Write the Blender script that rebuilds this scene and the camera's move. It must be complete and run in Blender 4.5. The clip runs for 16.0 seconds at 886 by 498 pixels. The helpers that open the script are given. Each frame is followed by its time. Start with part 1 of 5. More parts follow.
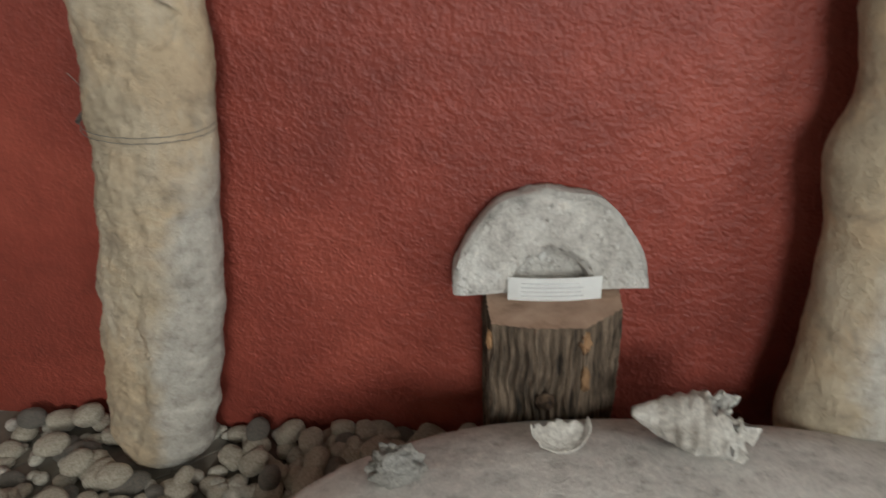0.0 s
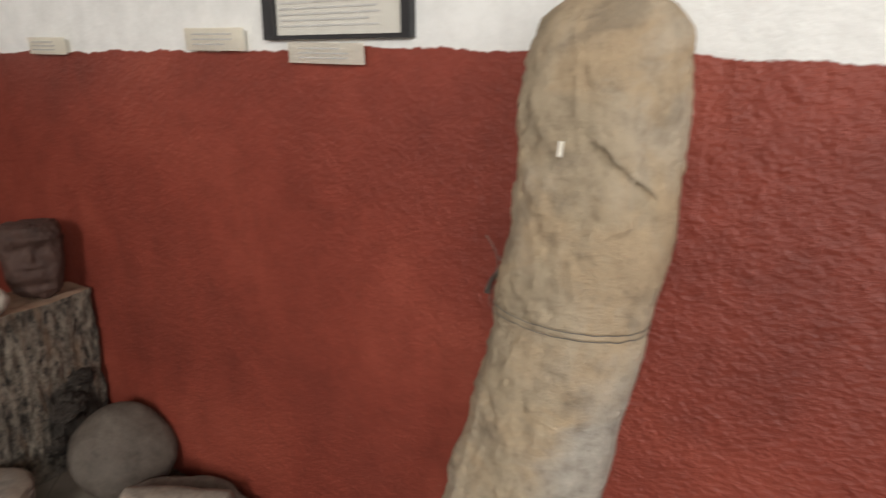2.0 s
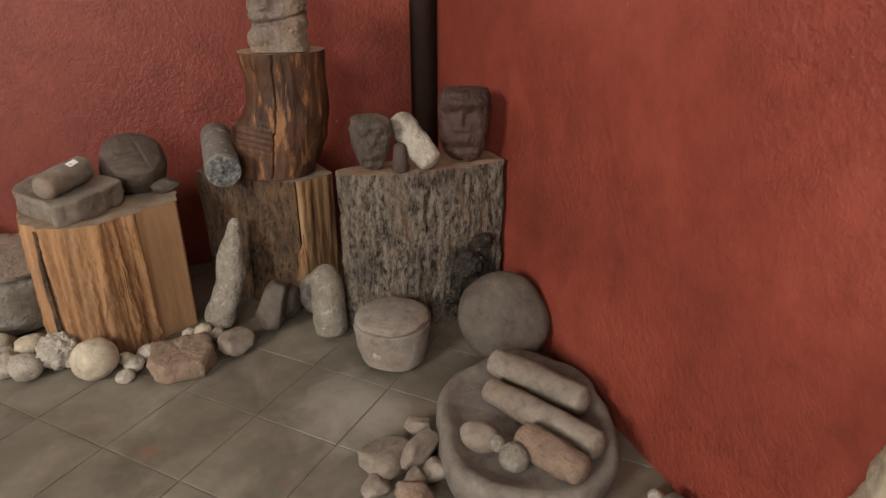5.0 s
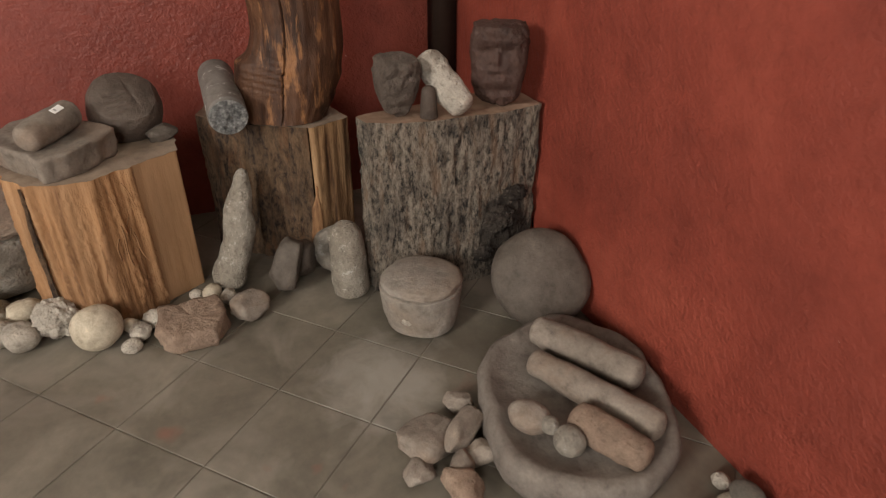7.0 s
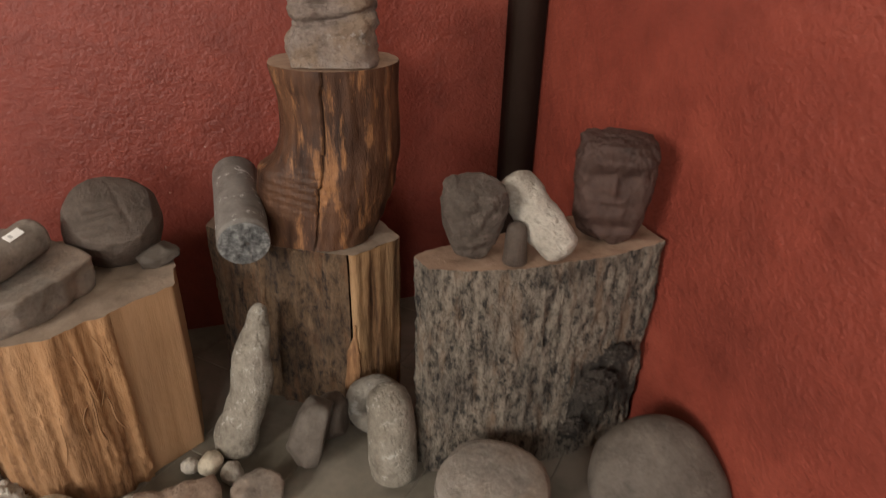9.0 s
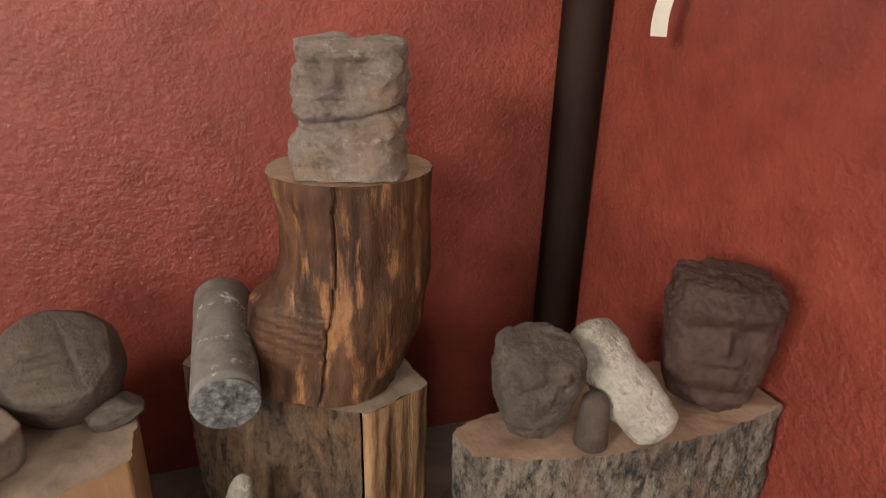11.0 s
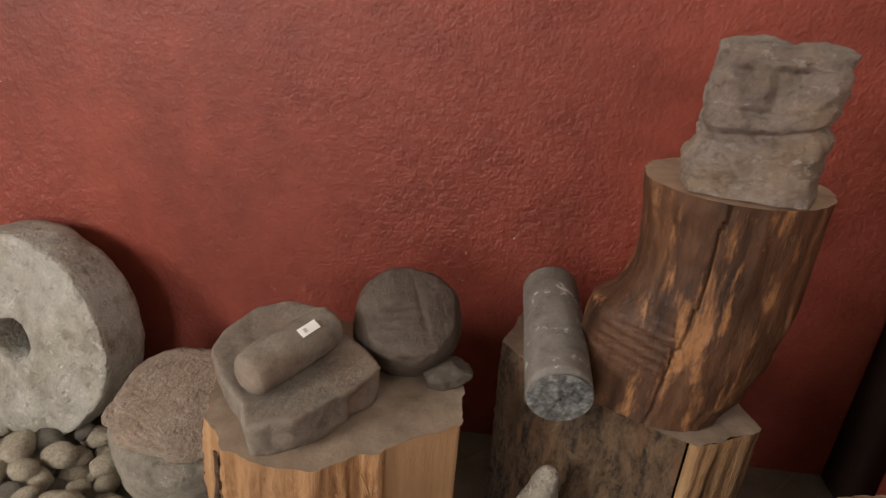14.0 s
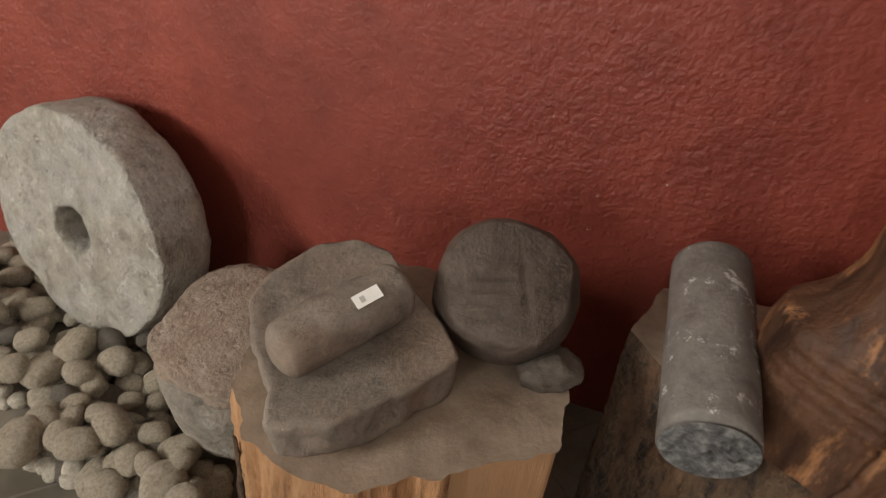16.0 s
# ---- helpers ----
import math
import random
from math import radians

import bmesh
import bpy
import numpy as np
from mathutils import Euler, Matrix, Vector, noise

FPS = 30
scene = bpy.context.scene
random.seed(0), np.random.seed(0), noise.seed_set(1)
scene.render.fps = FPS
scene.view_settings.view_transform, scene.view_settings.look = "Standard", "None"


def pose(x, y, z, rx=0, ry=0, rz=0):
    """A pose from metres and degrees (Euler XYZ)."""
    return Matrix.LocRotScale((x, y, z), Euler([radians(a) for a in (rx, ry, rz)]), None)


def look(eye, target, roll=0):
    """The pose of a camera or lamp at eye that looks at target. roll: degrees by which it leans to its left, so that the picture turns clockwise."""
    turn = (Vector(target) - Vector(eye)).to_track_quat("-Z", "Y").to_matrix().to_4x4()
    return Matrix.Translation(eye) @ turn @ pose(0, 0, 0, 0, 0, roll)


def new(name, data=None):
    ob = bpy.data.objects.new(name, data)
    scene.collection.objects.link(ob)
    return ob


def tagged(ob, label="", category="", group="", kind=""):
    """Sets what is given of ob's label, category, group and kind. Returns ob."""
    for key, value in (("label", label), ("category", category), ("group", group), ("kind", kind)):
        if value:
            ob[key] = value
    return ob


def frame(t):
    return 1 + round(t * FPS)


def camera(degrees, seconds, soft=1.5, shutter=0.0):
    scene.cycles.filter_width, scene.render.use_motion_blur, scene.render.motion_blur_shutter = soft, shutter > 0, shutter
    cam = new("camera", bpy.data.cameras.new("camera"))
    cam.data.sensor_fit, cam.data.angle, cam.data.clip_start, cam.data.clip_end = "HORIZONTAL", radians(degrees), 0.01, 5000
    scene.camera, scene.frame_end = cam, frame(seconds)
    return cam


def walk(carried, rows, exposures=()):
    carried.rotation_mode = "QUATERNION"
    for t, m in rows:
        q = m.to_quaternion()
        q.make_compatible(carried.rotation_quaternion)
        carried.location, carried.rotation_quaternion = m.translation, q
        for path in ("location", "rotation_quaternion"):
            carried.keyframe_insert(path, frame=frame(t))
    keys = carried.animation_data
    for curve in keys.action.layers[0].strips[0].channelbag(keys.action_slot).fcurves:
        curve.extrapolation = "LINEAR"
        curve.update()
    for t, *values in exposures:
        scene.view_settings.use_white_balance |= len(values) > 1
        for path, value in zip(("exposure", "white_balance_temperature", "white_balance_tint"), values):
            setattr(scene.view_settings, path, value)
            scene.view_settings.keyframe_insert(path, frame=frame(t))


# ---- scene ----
cam = camera(70.2, 16.0, 1.2, 0.4)
PATH = [
    (0, (-0.389, 0.305, 0.886), (-0.645, 2.063, -0.033), -2.0),
    (0.5, (-0.445, 0.338, 0.913), (-0.868, 2.099, 0.064), -1.3),
    (1, (-0.521, 0.374, 0.921), (-1.166, 2.113, 0.173), 0.1),
    (1.2, (-0.545, 0.386, 0.908), (-1.280, 2.133, 0.281), -0.1),
    (1.5, (-0.596, 0.412, 0.918), (-1.4, 2.169, 0.399), -0.2),
    (2, (-0.676, 0.456, 0.923), (-1.704, 2.076, 0.359), 0.4),
    (2.5, (-0.777, 0.474, 0.92), (-2.002, 1.915, 0.271), -1.0),
    (3, (-0.816, 0.511, 0.895), (-2.209, 1.767, 0.199), -2.2),
    (3.5, (-0.818, 0.51, 0.888), (-2.33, 1.58, 0.134), -1.2),
    (4, (-0.802, 0.537, 0.876), (-2.455, 1.366, 0.116), -1.5),
    (4.5, (-0.773, 0.558, 0.851), (-2.514, 1.221, 0.124), -0.5),
    (5, (-0.761, 0.53, 0.838), (-2.479, 1.157, 0.029), -0.2),
    (7.5, (-1.021, 0.476, 0.841), (-2.611, 1.122, -0.185), 0.6),
    (8, (-1.127, 0.467, 0.856), (-2.72, 1.181, -0.12), 1.0),
    (8.2, (-1.173, 0.474, 0.853), (-2.784, 1.206, -0.079), 1.5),
    (8.5, (-1.251, 0.496, 0.878), (-2.887, 1.196, -0.034), 1.8),
    (9, (-1.364, 0.558, 0.869), (-3.044, 1.114, -0.063), 1.5),
    (11.5, (-1.658, 0.59, 0.868), (-3.451, 1.127, 0.164), 1.7),
    (12, (-1.67, 0.566, 0.893), (-3.508, 0.989, 0.227), 2.3),
    (12.5, (-1.665, 0.515, 0.897), (-3.543, 0.717, 0.242), 2.5),
    (13, (-1.669, 0.468, 0.888), (-3.54, 0.505, 0.183), 3.1),
    (13.5, (-1.67, 0.441, 0.878), (-3.514, 0.374, 0.106), 4.2),
    (14, (-1.68, 0.421, 0.872), (-3.494, 0.302, 0.038), 4.5),
    (14.5, (-1.715, 0.386, 0.862), (-3.475, 0.232, -0.074), 4.7),
    (15, (-1.756, 0.356, 0.851), (-3.48, 0.213, -0.153), 5.5),
    (15.5, (-1.831, 0.362, 0.846), (-3.508, 0.134, -0.22), 6.0),
    (16, (-1.924, 0.395, 0.82), (-3.497, -0.025, -0.341), 5.9),
]
EXPOSURES = [(0.0, -0.62, 5800, 2), (1.0, -0.50, 5950, 5), (2.0, -0.44, 6300, 9), (2.5, -0.38, 6500, 10), (3.5, -0.16, 6500, 10), (5.0, -0.10, 6600, 10), (8.0, -0.08, 6600, 10), (9.0, 0.02, 6600, 10), (11.5, 0.34, 6600, 10), (12.5, 0.30, 6600, 10), (13.0, 0.06, 6600, 10), (14.5, -0.08, 6600, 10), (16.0, -0.12, 6500, 8)]
walk(cam, [(t, look(eye, target, roll)) for t, eye, target, roll in PATH], EXPOSURES)

# ---------------------------------------------------------------- light
world = bpy.data.worlds.new("world")
scene.world = world
world.use_nodes = True
wn = world.node_tree
sky = wn.nodes.new("ShaderNodeTexSky")
sky.sky_type, sky.sun_disc = "NISHITA", False
sky.sun_elevation, sky.sun_rotation = radians(52), radians(35)
wn.links.new(sky.outputs[0], wn.nodes["Background"].inputs[0])
wn.nodes["Background"].inputs[1].default_value = 0.12

# room limits, metres
XW, YA, XE, YS, ZC = -2.7, 1.2, 1.0, -2.6, 2.7
RED = 0.941
# doorway in the east wall, window in the south wall
DOOR = (-1.25, 0.0, 0.0, 2.5)
WIN = (-0.3, 0.9, 1.2, 2.4)


def sky_lamp(name, eye, target, sx, sy, power, colour):
    d = bpy.data.lights.new(name, "AREA")
    d.shape, d.size, d.size_y, d.energy, d.color = "RECTANGLE", sx, sy, power, colour
    ob = new(name, d)
    ob.matrix_world = look(eye, target)
    return ob


DAY = (1.0, 0.95, 0.88)
sky_lamp("door_daylight", (XE + 0.1, -0.62, 1.45), (XE - 1, -0.56, 1.15), 0.85, 1.1, 44, DAY)
sky_lamp("window_daylight", ((WIN[0] + WIN[1]) / 2, YS - 0.1, 1.85), ((WIN[0] + WIN[1]) / 2 - 0.25, YS + 1, 1.35), 1.0, 0.9, 148, DAY)


# ---------------------------------------------------------------- materials
def material(name):
    m = bpy.data.materials.new(name)
    m.use_nodes = True
    return m, m.node_tree.nodes, m.node_tree.links, m.node_tree.nodes["Principled BSDF"]


def add(nodes, kind, **props):
    n = nodes.new(kind)
    for k, v in props.items():
        if k == "blend":
            n.blend_type = v
        elif k == "op":
            n.operation = v
        elif k == "dtype":
            n.data_type = v
        elif k == "feature":
            n.feature = v
    return n


def coords(nodes, links, scale=(1, 1, 1), world_space=False):
    tc = nodes.new("ShaderNodeTexCoord")
    mp = nodes.new("ShaderNodeMapping")
    mp.inputs["Scale"].default_value = scale
    if world_space:
        g = nodes.new("ShaderNodeNewGeometry")
        links.new(g.outputs["Position"], mp.inputs[0])
    else:
        links.new(tc.outputs["Object"], mp.inputs[0])
        # shift each thing's pattern by its own random number
        oi = nodes.new("ShaderNodeObjectInfo")
        sc = add(nodes, "ShaderNodeMath", op="MULTIPLY")
        sc.inputs[1].default_value = 37.0
        links.new(oi.outputs["Random"], sc.inputs[0])
        cb = nodes.new("ShaderNodeCombineXYZ")
        for k in range(3):
            links.new(sc.outputs[0], cb.inputs[k])
        links.new(cb.outputs[0], mp.inputs["Location"])
    return mp.outputs[0]


def noise_tex(nodes, links, vec, scale, detail=6.0, rough=0.6, distort=0.0):
    n = nodes.new("ShaderNodeTexNoise")
    n.inputs["Scale"].default_value = scale
    n.inputs["Detail"].default_value = detail
    n.inputs["Roughness"].default_value = rough
    n.inputs["Distortion"].default_value = distort
    links.new(vec, n.inputs["Vector"])
    return n.outputs["Fac"]


def ramp(nodes, links, fac, stops):
    r = nodes.new("ShaderNodeValToRGB")
    els = r.color_ramp.elements
    while len(els) < len(stops):
        els.new(0.5)
    for e, (p, c) in zip(els, stops):
        e.position = p
        e.color = (*c, 1) if len(c) == 3 else c
    links.new(fac, r.inputs[0])
    return r.outputs[0]


def mix(nodes, links, fac, a, b, blend="MIX"):
    n = add(nodes, "ShaderNodeMix", dtype="RGBA", blend=blend)
    for sock, v in ((n.inputs[0], fac), (n.inputs[6], a), (n.inputs[7], b)):
        if isinstance(v, (int, float)):
            sock.default_value = v
        elif isinstance(v, tuple):
            sock.default_value = (*v, 1)
        else:
            links.new(v, sock)
    return n.outputs[2]


def math_node(nodes, links, op, a, b=0.0, clamp=False):
    n = add(nodes, "ShaderNodeMath", op=op)
    n.use_clamp = clamp
    for sock, v in ((n.inputs[0], a), (n.inputs[1], b)):
        if isinstance(v, (int, float)):
            sock.default_value = v
        else:
            links.new(v, sock)
    return n.outputs[0]


def bump(nodes, links, bsdf, height, strength, dist, under=None):
    b = nodes.new("ShaderNodeBump")
    b.inputs["Strength"].default_value = strength
    b.inputs["Distance"].default_value = dist
    links.new(height, b.inputs["Height"])
    if under is not None:
        links.new(under, b.inputs["Normal"])
    links.new(b.outputs[0], bsdf.inputs["Normal"])
    return b.outputs[0]


def stone_material(name, dark, mid, light, scale=14.0, relief=0.004, rough=0.9, pits=0.0, flecks=None, zones=None):
    m, n, l, p = material(name)
    v = coords(n, l)
    broad = noise_tex(n, l, v, scale * 0.4, 5, 0.62)
    fine = noise_tex(n, l, v, scale * 3.2, 9, 0.74)
    grain = noise_tex(n, l, v, scale * 18, 4, 0.7)
    base = ramp(n, l, broad, [(0.32, dark), (0.5, mid), (0.68, light)])
    if zones:
        zm = ramp(n, l, noise_tex(n, l, v, scale * 0.75, 5, 0.6, 0.3), [(0.47, (0, 0, 0)), (0.60, (0.85, 0.85, 0.85))])
        base = mix(n, l, zm, base, zones)
    tone = ramp(n, l, fine, [(0.3, (0.5, 0.48, 0.46)), (0.46, (0.92, 0.91, 0.9)), (0.58, (1.05, 1.05, 1.04)), (0.74, (1.4, 1.36, 1.3))])
    col = mix(n, l, 0.85, base, tone, "MULTIPLY")
    gt = ramp(n, l, grain, [(0.32, (0.72, 0.72, 0.72)), (0.68, (1.25, 1.25, 1.25))])
    col = mix(n, l, 0.35, col, gt, "MULTIPLY")
    if flecks:
        spots = ramp(n, l, noise_tex(n, l, v, scale * 2.4, 6, 0.8), [(0.575, (0, 0, 0)), (0.63, (0.9, 0.9, 0.9))])
        col = mix(n, l, spots, col, flecks)
    l.new(col, p.inputs["Base Color"])
    l.new(ramp(n, l, broad, [(0.3, (rough - 0.15,) * 3), (0.7, (min(1, rough + 0.05),) * 3)]), p.inputs["Roughness"])
    p.inputs["Specular IOR Level"].default_value = 0.35
    h = math_node(n, l, "ADD", fine, math_node(n, l, "MULTIPLY", grain, 0.25))
    if pits:
        w = n.new("ShaderNodeTexVoronoi")
        w.inputs["Scale"].default_value = scale * 5
        l.new(v, w.inputs["Vector"])
        pit = ramp(n, l, w.outputs["Distance"], [(0.0, (0, 0, 0)), (0.32, (1, 1, 1))])
        h = math_node(n, l, "ADD", h, math_node(n, l, "MULTIPLY", pit, pits * 0.6))
    bump(n, l, p, h, 1.0, relief * 2.0)
    return m


def wood_material(name, dark, mid, light, stretch=0.12, scale=60.0, relief=0.004, blotch=0.5, rough=0.8, patch=None):
    m, n, l, p = material(name)
    v = coords(n, l, (1, 1, stretch))
    streak = noise_tex(n, l, v, scale, 6, 0.65, 0.15)
    v2 = coords(n, l, (1, 1, 0.45))
    broad = noise_tex(n, l, v2, scale * 0.22, 4, 0.6, 0.2)
    base = ramp(n, l, streak, [(0.31, dark), (0.46, mid), (0.68, light)])
    tone = ramp(n, l, broad, [(0.36, (0.42, 0.38, 0.34)), (0.5, (0.85, 0.83, 0.8)), (0.64, (1.15, 1.1, 1.0))])
    col = mix(n, l, blotch, base, tone, "MULTIPLY")
    if patch:
        pm = ramp(n, l, noise_tex(n, l, coords(n, l, (1, 1, max(0.2, stretch))), scale * 0.8, 6, 0.7, 0.2), [(0.52, (0, 0, 0)), (0.61, (0.9, 0.9, 0.9))])
        col = mix(n, l, pm, col, patch)
    l.new(col, p.inputs["Base Color"])
    p.inputs["Roughness"].default_value = rough
    p.inputs["Specular IOR Level"].default_value = 0.3
    h = math_node(n, l, "ADD", streak, math_node(n, l, "MULTIPLY", noise_tex(n, l, v2, scale * 1.6, 5, 0.7), 0.5))
    bump(n, l, p, h, 0.9, relief)
    return m


def wall_material():
    m, n, l, p = material("painted_stucco")
    v = coords(n, l, world_space=True)
    g = n.new("ShaderNodeNewGeometry")
    sep = n.new("ShaderNodeSeparateXYZ")
    l.new(g.outputs["Position"], sep.inputs[0])
    wav = noise_tex(n, l, v, 9, 5, 0.7)
    # the paint line drops a little along the wall
    level = math_node(n, l, "ADD", sep.outputs[2], math_node(n, l, "MULTIPLY", math_node(n, l, "MAXIMUM", math_node(n, l, "ADD", sep.outputs[0], 1.25), 0.0), 0.024))
    edge = math_node(n, l, "ADD", level, math_node(n, l, "MULTIPLY", math_node(n, l, "SUBTRACT", wav, 0.5), 0.035))
    above = math_node(n, l, "MULTIPLY", math_node(n, l, "SUBTRACT", edge, RED), 400, True)
    broad = noise_tex(n, l, v, 2.4, 4, 0.6)
    mid = noise_tex(n, l, v, 15, 8, 0.72)
    red = ramp(n, l, broad, [(0.32, (0.160, 0.031, 0.020)), (0.5, (0.207, 0.040, 0.025)), (0.66, (0.268, 0.058, 0.036))])
    tone = ramp(n, l, mid, [(0.3, (0.72, 0.67, 0.65)), (0.5, (1, 1, 1)), (0.72, (1.2, 1.24, 1.27))])
    red = mix(n, l, 0.75, red, tone, "MULTIPLY")
    # chalky scuffs and pale specks
    scuff = ramp(n, l, noise_tex(n, l, v, 26, 7, 0.72, 0.4), [(0.66, (0, 0, 0)), (0.78, (0.55, 0.55, 0.55))])
    red = mix(n, l, scuff, red, (0.42, 0.16, 0.11))
    speck = ramp(n, l, noise_tex(n, l, v, 75, 3, 0.5), [(0.765, (0, 0, 0)), (0.79, (0.8, 0.8, 0.8))])
    red = mix(n, l, speck, red, (0.5, 0.36, 0.30))
    white = ramp(n, l, mid, [(0.3, (0.66, 0.66, 0.64)), (0.6, (0.78, 0.78, 0.76))])
    col = mix(n, l, above, red, white)
    l.new(col, p.inputs["Base Color"])
    p.inputs["Roughness"].default_value = 0.52
    p.inputs["Specular IOR Level"].default_value = 0.4
    lump = noise_tex(n, l, v, 78, 3, 0.5)
    grit = n.new("ShaderNodeTexVoronoi")
    grit.inputs["Scale"].default_value = 120
    l.new(v, grit.inputs["Vector"])
    grit_h = ramp(n, l, grit.outputs["Distance"], [(0.0, (1, 1, 1)), (0.55, (0, 0, 0))])
    fine = noise_tex(n, l, v, 200, 4, 0.6)
    h = math_node(n, l, "ADD", math_node(n, l, "MULTIPLY", lump, 0.9), math_node(n, l, "ADD", math_node(n, l, "MULTIPLY", fine, 0.3), math_node(n, l, "MULTIPLY", grit_h, 0.16)))
    # the plaster is trowelled smoother in some stretches and on the white part
    calm = ramp(n, l, noise_tex(n, l, v, 1.7, 2, 0.5), [(0.40, (0.28,) * 3), (0.58, (0.72,) * 3)])
    coarse = math_node(n, l, "MULTIPLY", math_node(n, l, "ADD", sep.outputs[0], 0.99), 9.0, True)
    calm = math_node(n, l, "MAXIMUM", calm, coarse)
    h = math_node(n, l, "MULTIPLY", h, math_node(n, l, "MULTIPLY", calm, math_node(n, l, "SUBTRACT", 1.0, math_node(n, l, "MULTIPLY", above, 0.65))))
    bump(n, l, p, h, 0.62, 0.010)
    return m


def plain(name, colour, rough=0.6, metal=0.0, vary=0.12, scale=30):
    m, n, l, p = material(name)
    v = coords(n, l)
    f = noise_tex(n, l, v, scale, 6, 0.65)
    lo = tuple(c * (1 - vary) for c in colour)
    hi = tuple(min(1, c * (1 + vary)) for c in colour)
    l.new(ramp(n, l, f, [(0.3, lo), (0.7, hi)]), p.inputs["Base Color"])
    p.inputs["Roughness"].default_value, p.inputs["Metallic"].default_value = rough, metal
    bump(n, l, p, f, 0.3, 0.001)
    return m


def tile_material():
    m, n, l, p = material("cement_tile")
    v = coords(n, l, world_space=True)
    oi = n.new("ShaderNodeObjectInfo")
    broad = noise_tex(n, l, v, 5, 5, 0.62, 0.5)
    fine = noise_tex(n, l, v, 42, 6, 0.7)
    base = ramp(n, l, broad, [(0.3, (0.10, 0.088, 0.068)), (0.5, (0.143, 0.125, 0.098)), (0.7, (0.205, 0.18, 0.143))])
    each = ramp(n, l, oi.outputs["Random"], [(0, (0.92, 0.92, 0.90)), (1, (1.08, 1.07, 1.05))])
    col = mix(n, l, 1.0, base, each, "MULTIPLY")
    tone = ramp(n, l, fine, [(0.3, (0.75, 0.75, 0.75)), (0.7, (1.15, 1.15, 1.15))])
    col = mix(n, l, 0.6, col, tone, "MULTIPLY")
    dust = ramp(n, l, noise_tex(n, l, v, 4.2, 4, 0.6, 0.6), [(0.50, (0, 0, 0)), (0.68, (0.55, 0.55, 0.55))])
    col = mix(n, l, dust, col, (0.30, 0.265, 0.22))
    # soft reflection on the floor, painted into the tile colour as a pale patch
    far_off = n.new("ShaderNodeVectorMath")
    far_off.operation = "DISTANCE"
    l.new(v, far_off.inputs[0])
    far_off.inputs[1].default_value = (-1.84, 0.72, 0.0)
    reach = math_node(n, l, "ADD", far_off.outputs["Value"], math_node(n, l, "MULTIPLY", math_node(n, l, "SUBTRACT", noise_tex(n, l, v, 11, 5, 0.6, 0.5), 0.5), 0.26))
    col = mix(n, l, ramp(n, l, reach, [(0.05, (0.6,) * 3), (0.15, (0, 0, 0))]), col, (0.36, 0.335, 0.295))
    stain = ramp(n, l, noise_tex(n, l, v, 7.5, 3, 0.5), [(0.68, (0, 0, 0)), (0.76, (0.5, 0.5, 0.5))])
    col = mix(n, l, stain, col, (0.24, 0.075, 0.045))
    l.new(col, p.inputs["Base Color"])
    l.new(ramp(n, l, broad, [(0.3, (0.36,) * 3), (0.7, (0.6,) * 3)]), p.inputs["Roughness"])
    bump(n, l, p, fine, 0.25, 0.0015)
    return m


WALL = wall_material()
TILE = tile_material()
GROUT = plain("grout", (0.165, 0.146, 0.117), 0.9, vary=0.35, scale=7)
# unseen ceiling: its brown is picked to limit bounce and deepen shadows
CEIL = plain("dim_ceiling", (0.20, 0.155, 0.115), 0.8, vary=0.2, scale=9)


